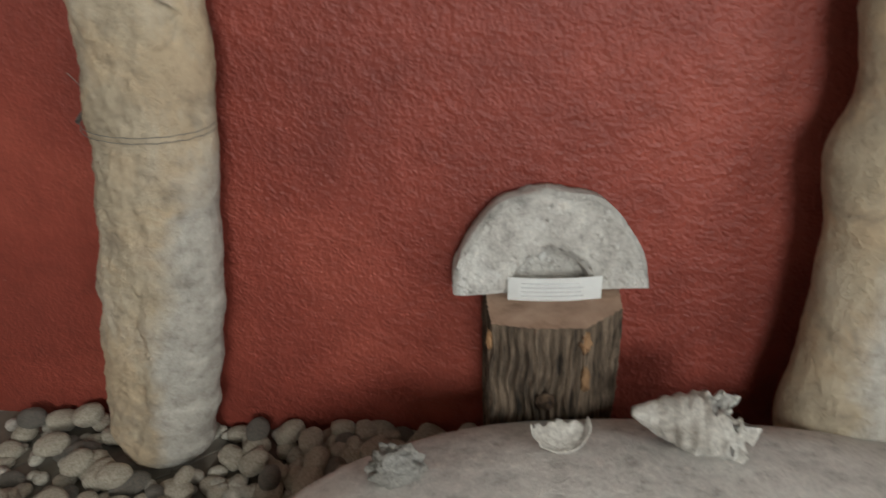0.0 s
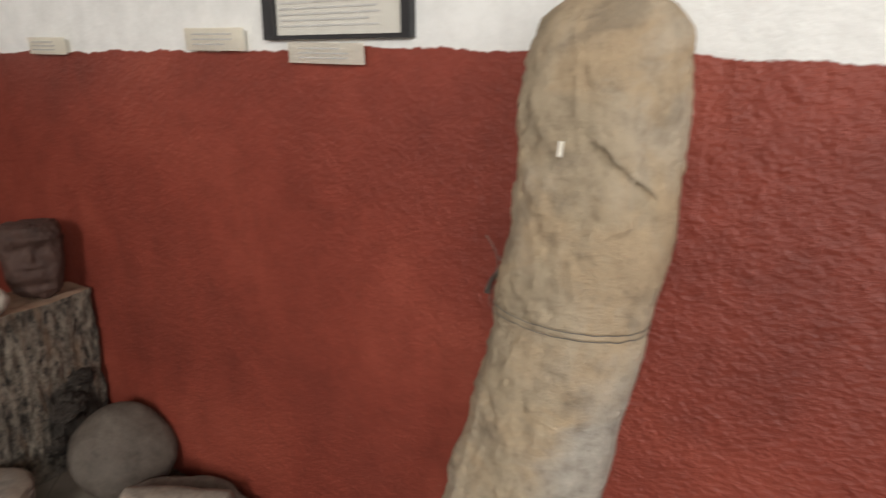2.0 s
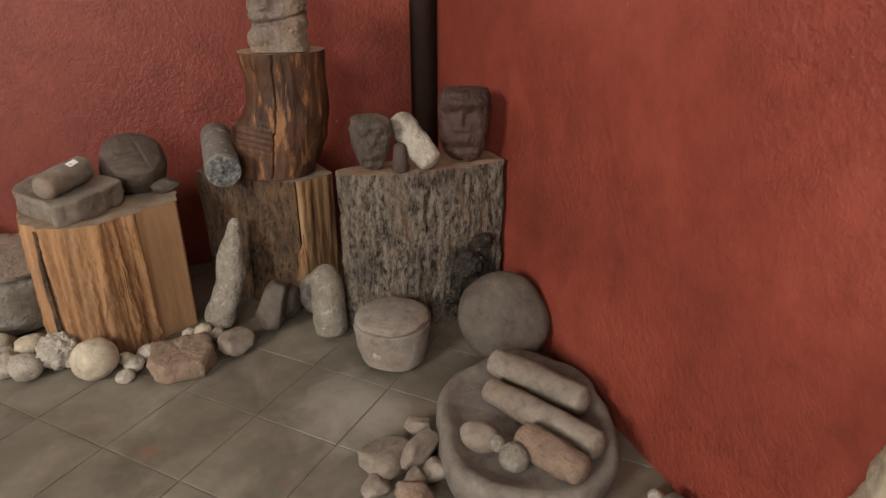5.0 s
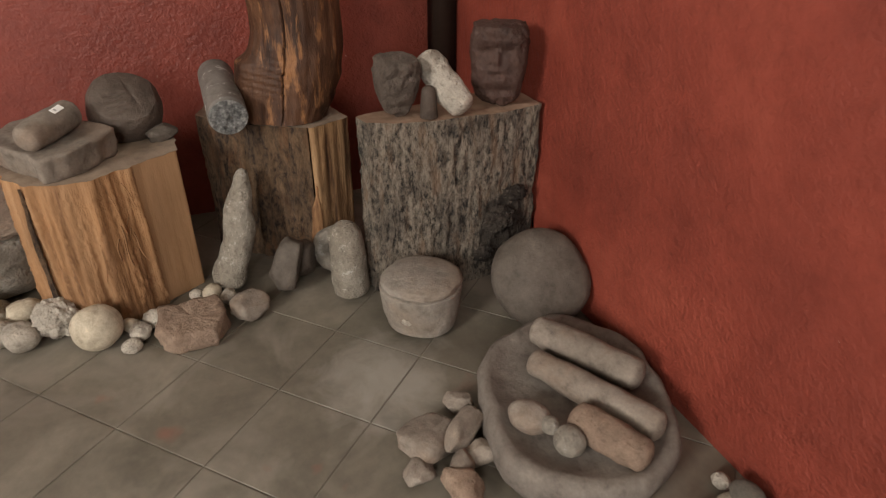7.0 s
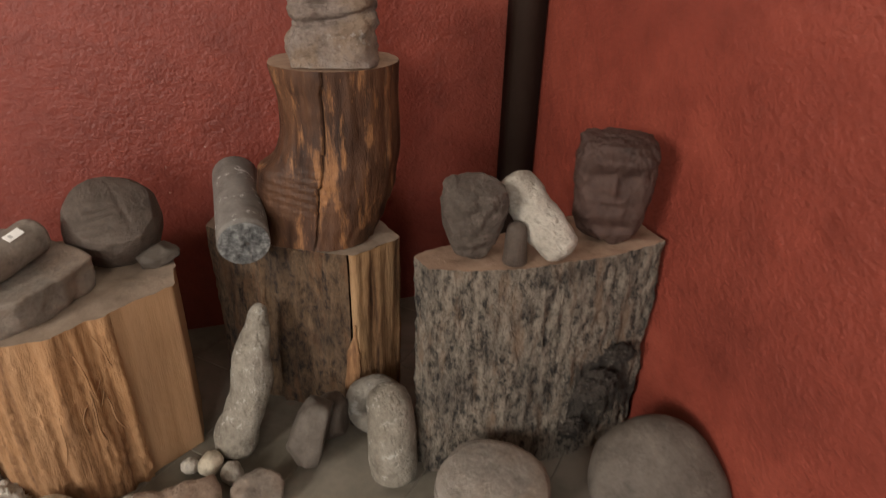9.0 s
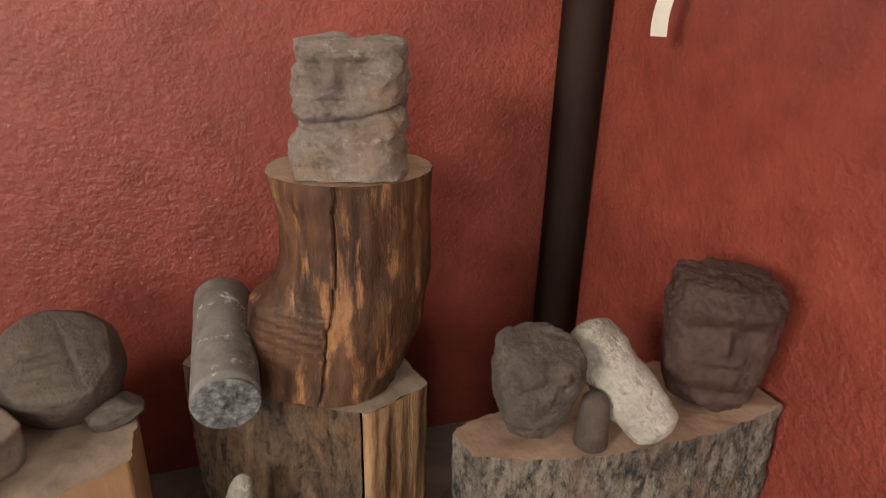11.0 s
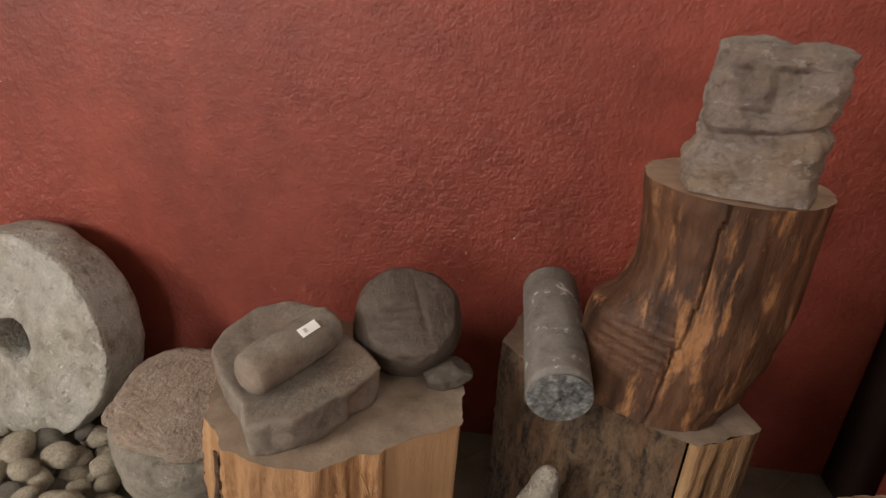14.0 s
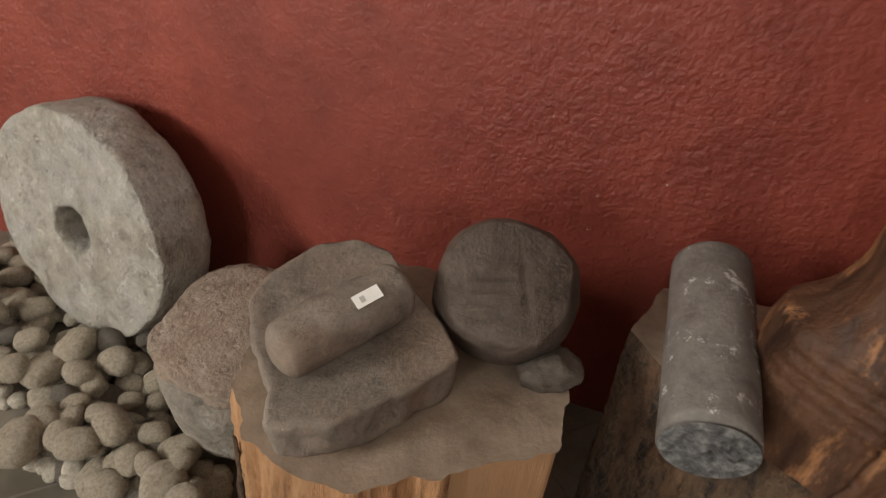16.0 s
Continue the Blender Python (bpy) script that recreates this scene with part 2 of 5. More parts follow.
def pillar_material(name, xb):
    """Tan weathered stone, with a smoother grey flank low down; xb: the flank's edge at the foot and its drift with height."""
    m, n, l, p = material(name)
    v = coords(n, l, world_space=True)
    g = n.new("ShaderNodeNewGeometry")
    sep = n.new("ShaderNodeSeparateXYZ")
    l.new(g.outputs["Position"], sep.inputs[0])
    broad = noise_tex(n, l, v, 5, 5, 0.62, 0.4)
    fine = noise_tex(n, l, v, 34, 9, 0.72)
    grain = noise_tex(n, l, v, 210, 4, 0.7)
    tan = ramp(n, l, broad, [(0.33, (0.33, 0.265, 0.18)), (0.5, (0.42, 0.345, 0.245)), (0.66, (0.475, 0.40, 0.305))])
    ochre = ramp(n, l, noise_tex(n, l, v, 8, 5, 0.65, 0.5), [(0.45, (0, 0, 0)), (0.58, (0.85,) * 3)])
    tan = mix(n, l, ochre, tan, (0.45, 0.342, 0.222))
    dull = ramp(n, l, noise_tex(n, l, v, 11, 4, 0.6, 0.4), [(0.54, (0, 0, 0)), (0.64, (0.65,) * 3)])
    tan = mix(n, l, dull, tan, (0.25, 0.205, 0.15))
    grey = ramp(n, l, fine, [(0.35, (0.36, 0.325, 0.275)), (0.65, (0.46, 0.425, 0.37))])
    side = math_node(n, l, "SUBTRACT", sep.outputs[0], math_node(n, l, "ADD", xb[0], math_node(n, l, "MULTIPLY", sep.outputs[2], xb[1])))
    side = math_node(n, l, "ADD", side, math_node(n, l, "MULTIPLY", math_node(n, l, "SUBTRACT", broad, 0.5), 0.16))
    flank = math_node(n, l, "MULTIPLY", side, 28.0, True)
    low = math_node(n, l, "SUBTRACT", 0.60, sep.outputs[2])
    low = math_node(n, l, "MULTIPLY", math_node(n, l, "ADD", low, math_node(n, l, "MULTIPLY", math_node(n, l, "SUBTRACT", broad, 0.5), 0.3)), 10.0, True)
    col = mix(n, l, math_node(n, l, "MULTIPLY", flank, low), tan, grey)
    tone = ramp(n, l, fine, [(0.3, (0.62, 0.60, 0.58)), (0.47, (0.95, 0.94, 0.93)), (0.72, (1.2, 1.18, 1.14))])
    col = mix(n, l, 0.7, col, tone, "MULTIPLY")
    l.new(col, p.inputs["Base Color"])
    p.inputs["Roughness"].default_value = 0.88
    p.inputs["Specular IOR Level"].default_value = 0.3
    h = math_node(n, l, "ADD", fine, math_node(n, l, "MULTIPLY", grain, 0.22))
    bump(n, l, p, h, 0.8, 0.012)
    return m


PILLAR = pillar_material("weathered_pillar_stone", (-1.08, 0.34))
PILLAR2 = pillar_material("weathered_pillar_stone_greyer", (0.06, -0.05))
GREY = stone_material("grey_basalt", (0.168, 0.138, 0.112), (0.22, 0.184, 0.152), (0.27, 0.23, 0.194), 12, 0.0020, zones=(0.215, 0.16, 0.122))
DARK = stone_material("dark_basalt", (0.052, 0.036, 0.027), (0.082, 0.06, 0.047), (0.122, 0.094, 0.076), 14, 0.003, rough=0.58)
PALE = stone_material("pale_limestone", (0.36, 0.315, 0.26), (0.52, 0.465, 0.395), (0.64, 0.585, 0.51), 16, 0.006, pits=0.6)
LIME = stone_material("weathered_millstone", (0.27, 0.245, 0.20), (0.38, 0.35, 0.295), (0.50, 0.465, 0.40), 11, 0.006, pits=0.6, zones=(0.46, 0.44, 0.40), flecks=(0.56, 0.54, 0.49))
BROWN = stone_material("brown_carved_stone", (0.21, 0.157, 0.131), (0.29, 0.226, 0.19), (0.35, 0.285, 0.245), 15, 0.006, pits=0.3, zones=(0.28, 0.195, 0.135), flecks=(0.37, 0.315, 0.275))
BASIN = stone_material("dark_grey_basin_stone", (0.125, 0.106, 0.09), (0.17, 0.146, 0.126), (0.215, 0.19, 0.165), 9, 0.0015)
MAROON = stone_material("dark_red_carved_stone", (0.042, 0.022, 0.017), (0.068, 0.037, 0.029), (0.11, 0.066, 0.053), 12, 0.003, rough=0.6)
DISC = stone_material("stained_brown_grey_stone", (0.07, 0.055, 0.043), (0.10, 0.082, 0.067), (0.13, 0.11, 0.092), 8, 0.002, rough=0.75)
PITTED = stone_material("pitted_grey_stone", (0.18, 0.155, 0.122), (0.265, 0.232, 0.187), (0.345, 0.31, 0.26), 16, 0.005, pits=0.6, flecks=(0.52, 0.48, 0.42))
COREM = stone_material("drill_core_side", (0.115, 0.10, 0.088), (0.15, 0.133, 0.118), (0.19, 0.172, 0.155), 11, 0.0015, rough=0.7, flecks=(0.50, 0.48, 0.45))
COREEND = stone_material("broken_core_end", (0.09, 0.09, 0.09), (0.26, 0.26, 0.255), (0.56, 0.56, 0.54), 260, 0.004, rough=0.6)
DRUMTOP = stone_material("worn_drum_top", (0.24, 0.185, 0.145), (0.31, 0.245, 0.195), (0.37, 0.30, 0.245), 14, 0.004, pits=0.5, zones=(0.32, 0.245, 0.19))
REDSTONE = stone_material("reddish_stone", (0.225, 0.158, 0.117), (0.295, 0.208, 0.153), (0.35, 0.26, 0.197), 16, 0.004, pits=0.4)
DRUM = stone_material("drum_stone", (0.21, 0.185, 0.155), (0.28, 0.25, 0.21), (0.34, 0.285, 0.23), 12, 0.005, pits=0.5, flecks=(0.35, 0.33, 0.30))
PEBBLE = stone_material("river_pebble", (0.36, 0.305, 0.225), (0.50, 0.435, 0.335), (0.62, 0.555, 0.45), 16, 0.002, rough=0.75)
SLAB = stone_material("dusty_grey_slab", (0.44, 0.41, 0.375), (0.52, 0.485, 0.445), (0.60, 0.56, 0.515), 12, 0.0022, flecks=(0.56, 0.51, 0.46))
HALFM = stone_material("bleached_millstone", (0.46, 0.425, 0.38), (0.63, 0.59, 0.535), (0.76, 0.725, 0.67), 13, 0.007, pits=0.6, flecks=(0.74, 0.71, 0.66))
HEADM = stone_material("chipped_dark_stone", (0.065, 0.048, 0.038), (0.10, 0.077, 0.062), (0.15, 0.115, 0.095), 16, 0.005, rough=0.7, flecks=(0.20, 0.152, 0.128))
BED = stone_material("small_river_pebbles", (0.28, 0.25, 0.20), (0.42, 0.38, 0.31), (0.56, 0.515, 0.435), 55, 0.002, rough=0.75)
SHELL = stone_material("bleached_shell", (0.44, 0.39, 0.33), (0.66, 0.61, 0.54), (0.80, 0.76, 0.70), 28, 0.004, rough=0.6)
CORAL = stone_material("grey_coral", (0.30, 0.275, 0.235), (0.50, 0.465, 0.41), (0.68, 0.645, 0.59), 40, 0.008, pits=1.2)


def cracked_bark(name, c0, c1, c2, c3, warm, scale=1.0, scorch=None):
    """Mottled, finely cracked bark; scorch: centre and size of a charred patch."""
    m, n, l, p = material(name)
    v1 = coords(n, l, (1, 1, 0.25))
    v2 = coords(n, l, (1, 1, 0.55))
    streak = noise_tex(n, l, v1, 58 * scale, 7, 0.72, 0.2)
    fleck = noise_tex(n, l, v2, 105 * scale, 6, 0.75, 0.3)
    broad = noise_tex(n, l, v2, 13, 4, 0.6)
    both = math_node(n, l, "ADD", math_node(n, l, "MULTIPLY", streak, 0.45), math_node(n, l, "MULTIPLY", fleck, 0.55))
    base = ramp(n, l, both, [(0.41, c0), (0.45, c1), (0.49, c2), (0.57, c3)])
    brown = ramp(n, l, noise_tex(n, l, v1, 34, 5, 0.6), [(0.53, (0, 0, 0)), (0.66, (0.7, 0.7, 0.7))])
    base = mix(n, l, brown, base, warm)
    tone = ramp(n, l, broad, [(0.36, (0.45, 0.43, 0.42)), (0.48, (0.97, 0.95, 0.92)), (0.7, (1.15, 1.12, 1.08))])
    col = mix(n, l, 0.75, base, tone, "MULTIPLY")
    if scorch:
        g = n.new("ShaderNodeNewGeometry")
        d = n.new("ShaderNodeVectorMath")
        d.operation = "DISTANCE"
        l.new(g.outputs["Position"], d.inputs[0])
        d.inputs[1].default_value = scorch[0]
        edge = math_node(n, l, "ADD", d.outputs["Value"], math_node(n, l, "MULTIPLY", math_node(n, l, "SUBTRACT", noise_tex(n, l, v2, 26, 5, 0.65), 0.5), 0.22))
        char = ramp(n, l, math_node(n, l, "DIVIDE", edge, scorch[1]), [(0.75, (0.9, 0.9, 0.9)), (1.0, (0, 0, 0))])
        col = mix(n, l, char, col, (0.03, 0.022, 0.016))
    l.new(col, p.inputs["Base Color"])
    p.inputs["Roughness"].default_value = 0.95
    bump(n, l, p, both, 1.0, 0.03)
    return m


BARK_GREY = cracked_bark("grey_cracked_bark", (0.02, 0.017, 0.014), (0.09, 0.075, 0.06), (0.19, 0.158, 0.124), (0.33, 0.278, 0.222), (0.22, 0.14, 0.088), scorch=((-2.115, 1.10, 0.13), 0.095))
BARK_BROWN = cracked_bark("dark_brown_bark", (0.020, 0.011, 0.007), (0.060, 0.035, 0.020), (0.110, 0.066, 0.037), (0.18, 0.112, 0.063), (0.18, 0.090, 0.042), 0.7)
BARK_DARK = wood_material("furrowed_dark_bark", (0.012, 0.009, 0.006), (0.085, 0.06, 0.04), (0.22, 0.16, 0.11), 0.16, 85, 0.012, 0.3, 0.95)
TRUNK = wood_material("debarked_trunk_wood", (0.028, 0.012, 0.007), (0.076, 0.034, 0.018), (0.128, 0.060, 0.031), 0.22, 34, 0.005, 0.8, 0.58, patch=(0.27, 0.125, 0.052))
SPLIT = wood_material("fresh_split_wood", (0.115, 0.052, 0.024), (0.30, 0.16, 0.076), (0.41, 0.24, 0.128), 0.05, 36, 0.007, 0.6, 0.75)
CLEFT = wood_material("smooth_cleft_wood", (0.31, 0.175, 0.088), (0.385, 0.225, 0.118), (0.43, 0.26, 0.145), 0.05, 26, 0.002, 0.3, 0.7)
OLDSPLIT = wood_material("aged_split_wood", (0.06, 0.028, 0.014), (0.25, 0.138, 0.066), (0.36, 0.225, 0.12), 0.07, 60, 0.006, 0.6, 0.8)
SAWN = wood_material("sawn_wood_top", (0.21, 0.13, 0.085), (0.30, 0.195, 0.135), (0.37, 0.255, 0.18), 1.0, 26, 0.002, 0.35, 0.85)
DUSTY = wood_material("dusty_sawn_top", (0.185, 0.135, 0.098), (0.25, 0.187, 0.139), (0.31, 0.24, 0.182), 1.0, 26, 0.002, 0.35, 0.9)
PAPER = plain("paper", (0.86, 0.82, 0.72), 0.85, vary=0.05)
WHITEP = plain("white_paper", (0.88, 0.87, 0.84), 0.85, vary=0.03)
INK = plain("printed_ink", (0.5, 0.49, 0.47), 0.85)
BLACKF = plain("black_frame", (0.02, 0.02, 0.022), 0.45)
PIPE = plain("dark_brown_enamel", (0.030, 0.017, 0.012), 0.7)
for node in PIPE.node_tree.nodes:
    if node.type == "BSDF_PRINCIPLED":
        node.inputs["Specular IOR Level"].default_value = 0.2
WIRE = plain("dull_wire", (0.16, 0.145, 0.125), 0.6, 0.3)
NOTICE = plain("aged_notice_paper", (0.60, 0.58, 0.52), 0.85, vary=0.04)


# ---------------------------------------------------------------- geometry helpers
def link_mesh(name, bm, mat, smooth=True):
    me = bpy.data.meshes.new(name)
    bm.to_mesh(me)
    bm.free()
    me.materials.append(mat)
    if smooth:
        me.polygons.foreach_set("use_smooth", [True] * len(me.polygons))
    return new(name, me)


def part(name, bm, mat, parent, label="", smooth=True):
    ob = link_mesh(name, bm, mat, smooth)
    ob.parent = parent
    if label:
        tagged(ob, label)
    return ob


def thing(name, bm, mat, m, label, category, group="", kind="", smooth=True):
    ob = link_mesh(name, bm, mat, smooth)
    ob.matrix_world = m
    return tagged(ob, label, category, group, kind)


def holder(name, m, label, category, group="", kind=""):
    ob = new(name)
    ob.empty_display_size = 0.05
    ob.matrix_world = m
    return tagged(ob, label, category, group, kind)


def fbm(p, octaves=4):
    return noise.fractal(p, 0.9, 2.0, octaves)


def box(x0, x1, y0, y1, z0, z1, bevel=0.0, bm=None):
    bm = bm or bmesh.new()
    r = bmesh.ops.create_cube(bm, size=1.0)
    for v in r["verts"]:
        v.co = Vector((x0 + (v.co.x + 0.5) * (x1 - x0), y0 + (v.co.y + 0.5) * (y1 - y0), z0 + (v.co.z + 0.5) * (z1 - z0)))
    if bevel:
        bmesh.ops.bevel(bm, geom=list({e for v in r["verts"] for e in v.link_edges}), offset=bevel, segments=2, affect="EDGES")
    return bm


def rock(sx, sy, sz, seed=0, rough=0.12, freq=2.2, power=2.0, sub=4, flat=None, shape=None, facets=0, fine=0.0):
    """A rounded stone with half sizes sx, sy, sz; power over 2 squares it; flat cuts its foot; facets planes it."""
    bm = bmesh.new()
    bmesh.ops.create_icosphere(bm, subdivisions=sub, radius=1.0)
    rnd = random.Random(seed)
    off = Vector((rnd.uniform(-50, 50), rnd.uniform(-50, 50), rnd.uniform(-50, 50)))
    cuts = []
    for _ in range(facets):
        d = Vector((rnd.gauss(0, 1), rnd.gauss(0, 1), rnd.gauss(0, 1))).normalized()
        cuts.append((d, rnd.uniform(0.72, 0.93)))
    for v in bm.verts:
        d = v.co.normalized()
        k = (abs(d.x) ** power + abs(d.y) ** power + abs(d.z) ** power) ** (-1.0 / power)
        q = d * k
        for c, h in cuts:
            over = q.dot(c) - h
            if over > 0:
                q = q - c * over * 0.92
        q = q * (1 + rough * fbm(q * freq + off, 4))
        if fine:
            q = q * (1 + fine * fbm(q * freq * 6 + off, 3))
        if shape:
            q = shape(q)
        v.co = Vector((q.x * sx, q.y * sy, q.z * sz))
    if flat is not None:
        for v in bm.verts:
            if v.co.z < flat:
                v.co.z = flat + (v.co.z - flat) * 0.06
    return bm


def seat(bm, z=0.0):
    """Moves a mesh so that its lowest point lies at z."""
    low = min(v.co.z for v in bm.verts)
    for v in bm.verts:
        v.co.z += z - low
    return bm


def turned(bm, rx=0, ry=0, rz=0):
    m = pose(0, 0, 0, rx, ry, rz)
    for v in bm.verts:
        v.co = m @ v.co
    return bm


def smooth_interp(keys, z):
    """Smooth values between keyed rows (z, a, b, ...)."""
    if z <= keys[0][0]:
        return keys[0][1:]
    for a, b in zip(keys, keys[1:]):
        if z <= b[0]:
            t = (z - a[0]) / (b[0] - a[0])
            t = t * t * (3 - 2 * t)
            return [p + (q - p) * t for p, q in zip(a[1:], b[1:])]
    return keys[-1][1:]


def loft(keys, levels, seg=40, amp=0.02, freq=6.0, seed=0, ridge=0.0, ridges=0, dome=(0.0, 0.0), squash=1.0):
    """A stone or log of rings: keys are (z, cx, cy, rx, ry); dome: heights over which the foot and head round off."""
    bm = bmesh.new()
    rnd = random.Random(seed)
    off = Vector((rnd.uniform(-50, 50), rnd.uniform(-50, 50), 0))
    z0, z1 = keys[0][0], keys[-1][0]
    zs = [z0 + (z1 - z0) * i / levels for i in range(levels + 1)]
    if dome[0]:
        zs = [z0 + dome[0] * (1 - math.cos(a * math.pi / 16)) for a in range(8)] + [z for z in zs if z > z0 + dome[0]]
    if dome[1]:
        zs = [z for z in zs if z < z1 - dome[1]] + [z1 - dome[1] + dome[1] * math.sin(a * math.pi / 16) for a in range(9)]
    rings = []
    for z in zs:
        cx, cy, rx, ry = smooth_interp(keys, z)
        k = 1.0
        if dome[0] and z < z0 + dome[0]:
            k = math.sqrt(max(0.003, 1 - ((z0 + dome[0] - z) / dome[0]) ** 2))
        if dome[1] and z > z1 - dome[1]:
            k = math.sqrt(max(0.003, 1 - ((z - z1 + dome[1]) / dome[1]) ** 2))
        ring = []
        for i in range(seg):
            a = 2 * math.pi * i / seg
            c, s = math.cos(a), math.sin(a)
            p = Vector((cx + rx * k * c, cy + ry * k * s, z))
            d = amp * fbm(p * freq + off, 4)
            if ridges:
                d += ridge * (noise.noise(Vector((c * ridges, s * ridges, z * 5)) + off))
            p += Vector((c, s, 0)) * d * max(k, 0.3)
            ring.append(bm.verts.new(p))
        rings.append(ring)
    for lo, hi in zip(rings, rings[1:]):
        for i in range(seg):
            j = (i + 1) % seg
            bm.faces.new((lo[i], lo[j], hi[j], hi[i]))
    bm.faces.new(list(reversed(rings[0])))
    bm.faces.new(rings[-1])
    return bm


def resample(outline, step):
    pts = []
    for a, b in zip(outline, outline[1:] + outline[:1]):
        d = math.dist(a, b)
        k = max(1, round(d / step))
        pts += [(a[0] + (b[0] - a[0]) * i / k, a[1] + (b[1] - a[1]) * i / k) for i in range(k)]
    return pts


def log_block(outline, z0, z1, step=0.008, relief=0.006, along=9.0, across=60.0, seed=0, pick=None, levels=26, foot=1.0, top_wave=0.0, ridge=None):
    """Side faces of a stump with the outline, furrowed along the grain; pick(x, y) keeps a stretch of it."""
    rnd = random.Random(seed)
    off = Vector((rnd.uniform(-50, 50), rnd.uniform(-50, 50), 3))
    pts = resample(outline, step)
    n = len(pts)
    mx0, my0 = sum(p[0] for p in pts) / n, sum(p[1] for p in pts) / n
    bm = bmesh.new()
    grid = []
    for j in range(levels + 1):
        row = []
        f = j / levels
        for i, (x, y) in enumerate(pts):
            ax, ay = pts[i - 1]
            bx, by = pts[(i + 1) % n]
            t = Vector((bx - ax, by - ay, 0)).normalized()
            nrm = Vector((t.y, -t.x, 0))
            z = z0 + (z1 - z0) * f
            q = Vector((x * across, y * across, z * along)) + off
            d = relief * (1.4 * noise.noise(q) + 0.7 * noise.noise(q * 2.3)) - relief * 0.6
            d += relief * 0.5 * noise.noise(Vector((x * 150, y * 150, z * 130)) + off)
            d *= 1 - 0.6 * f ** 10
            if ridge:
                d += ridge[1] * (1 - 0.8 * f ** 14) * math.sin(2 * math.pi * i * step / ridge[0] + 1.1 * math.sin(z * 70 + x * 30) + 2.0 * noise.noise(Vector((x * 12, y * 12, z * 16)) + off))
            top = top_wave * noise.noise(Vector((x * 9, y * 9, 7)) + off) * f
            k = foot + (1 - foot) * f
            row.append(bm.verts.new(Vector((mx0 + (x - mx0) * k, my0 + (y - my0) * k, z + top)) + nrm * d))
        grid.append(row)
    for lo, hi in zip(grid, grid[1:]):
        for i in range(n):
            j = (i + 1) % n
            mx, my = (pts[i][0] + pts[j][0]) / 2, (pts[i][1] + pts[j][1]) / 2
            if pick is None or pick(mx, my):
                bm.faces.new((lo[i], lo[j], hi[j], hi[i]))
    rim = [v.co.copy() for v in grid[-1]]
    for v in [v for v in bm.verts if not v.link_faces]:
        bm.verts.remove(v)
    return bm, rim


def cap(rim, centre, rings=7, relief=0.002, seed=0, drop=0.0):
    """The sawn end inside a rim."""
    rnd = random.Random(seed)
    off = Vector((rnd.uniform(-50, 50), rnd.uniform(-50, 50), 0))
    bm = bmesh.new()
    c = Vector(centre)
    rows = []
    for k in range(rings):
        f = 1 - k / rings
        row = []
        for p in rim:
            q = c.lerp(p, f)
            if k:
                q.z = c.z + (p.z - c.z) * f + relief * noise.noise(q * 30 + off) - drop * (1 - f)
            row.append(bm.verts.new(q))
        rows.append(row)
    mid = bm.verts.new(c - Vector((0, 0, drop)))
    n = len(rim)
    for a, b in zip(rows, rows[1:]):
        for i in range(n):
            j = (i + 1) % n
            bm.faces.new((a[i], a[j], b[j], b[i]))
    for i in range(n):
        bm.faces.new((rows[-1][i], rows[-1][(i + 1) % n], mid))
    return bm


def tube(points, r, seg=6):
    bm = bmesh.new()
    rows = []
    for i, p in enumerate(points):
        t = (Vector(points[min(i + 1, len(points) - 1)]) - Vector(points[max(i - 1, 0)])).normalized()
        a = t.cross(Vector((0.3, 0.2, 1))).normalized()
        b = t.cross(a)
        rows.append([bm.verts.new(Vector(p) + r * (math.cos(2 * math.pi * k / seg) * a + math.sin(2 * math.pi * k / seg) * b)) for k in range(seg)])
    for a, b in zip(rows, rows[1:]):
        for k in range(seg):
            bm.faces.new((a[k], a[(k + 1) % seg], b[(k + 1) % seg], b[k]))
    return bm


# ---------------------------------------------------------------- structure
T = 0.2


def wall(name, boxes, label):
    ob = holder(name, Matrix(), label, "wall", kind="structure")
    bm = bmesh.new()
    for b in boxes:
        box(*b, bm=bm)
    part("wall_body", bm, WALL, ob, smooth=False)
    return ob


wall("wall_north", [(XW - T, XE + T, YA, YA + T, 0, ZC)], "rough stucco wall painted red below and white above")
wall("wall_west", [(XW - T, XW, YS - T, YA, 0, ZC)], "rough stucco wall painted brick red with a white upper part")
wall("wall_east", [(XE, XE + T, YS - T, DOOR[0], 0, ZC), (XE, XE + T, DOOR[1], YA, 0, ZC), (XE, XE + T, DOOR[0], DOOR[1], DOOR[3], ZC)], "red and white stucco wall with an open doorway")
wall("wall_south", [(XW, WIN[0], YS - T, YS, 0, ZC), (WIN[1], XE, YS - T, YS, 0, ZC), (WIN[0], WIN[1], YS - T, YS, 0, WIN[2]), (WIN[0], WIN[1], YS - T, YS, WIN[3], ZC)], "red and white stucco wall with one window opening")
tagged(link_mesh("ceiling", box(XW - T, XE + T, YS - T, YA + T, ZC, ZC + T), CEIL, False), "plain unseen ceiling, toned brown to hold down bounced light", "ceiling", kind="structure")

floor = tagged(link_mesh("floor", box(XW - T, XE + T, YS - T, YA + T, -0.15, -0.0018), GROUT, False), "worn cement tile floor laid diagonally", "floor", kind="structure")
tagged(link_mesh("ground", box(-60, 60, -60, 60, -0.4, -0.16), plain("yard_earth", (0.22, 0.19, 0.15), 0.95), False), "bare earth of the yard outside", "ground", kind="structure")

# dark post in the corner
pipe = holder("steel_post", pose(-2.664, 1.163, 0), "dark brown painted square steel post standing in the wall corner", "post")
part("post_body", box(-0.033, 0.033, -0.033, 0.033, 0, ZC - 0.002, 0.005), PIPE, pipe)


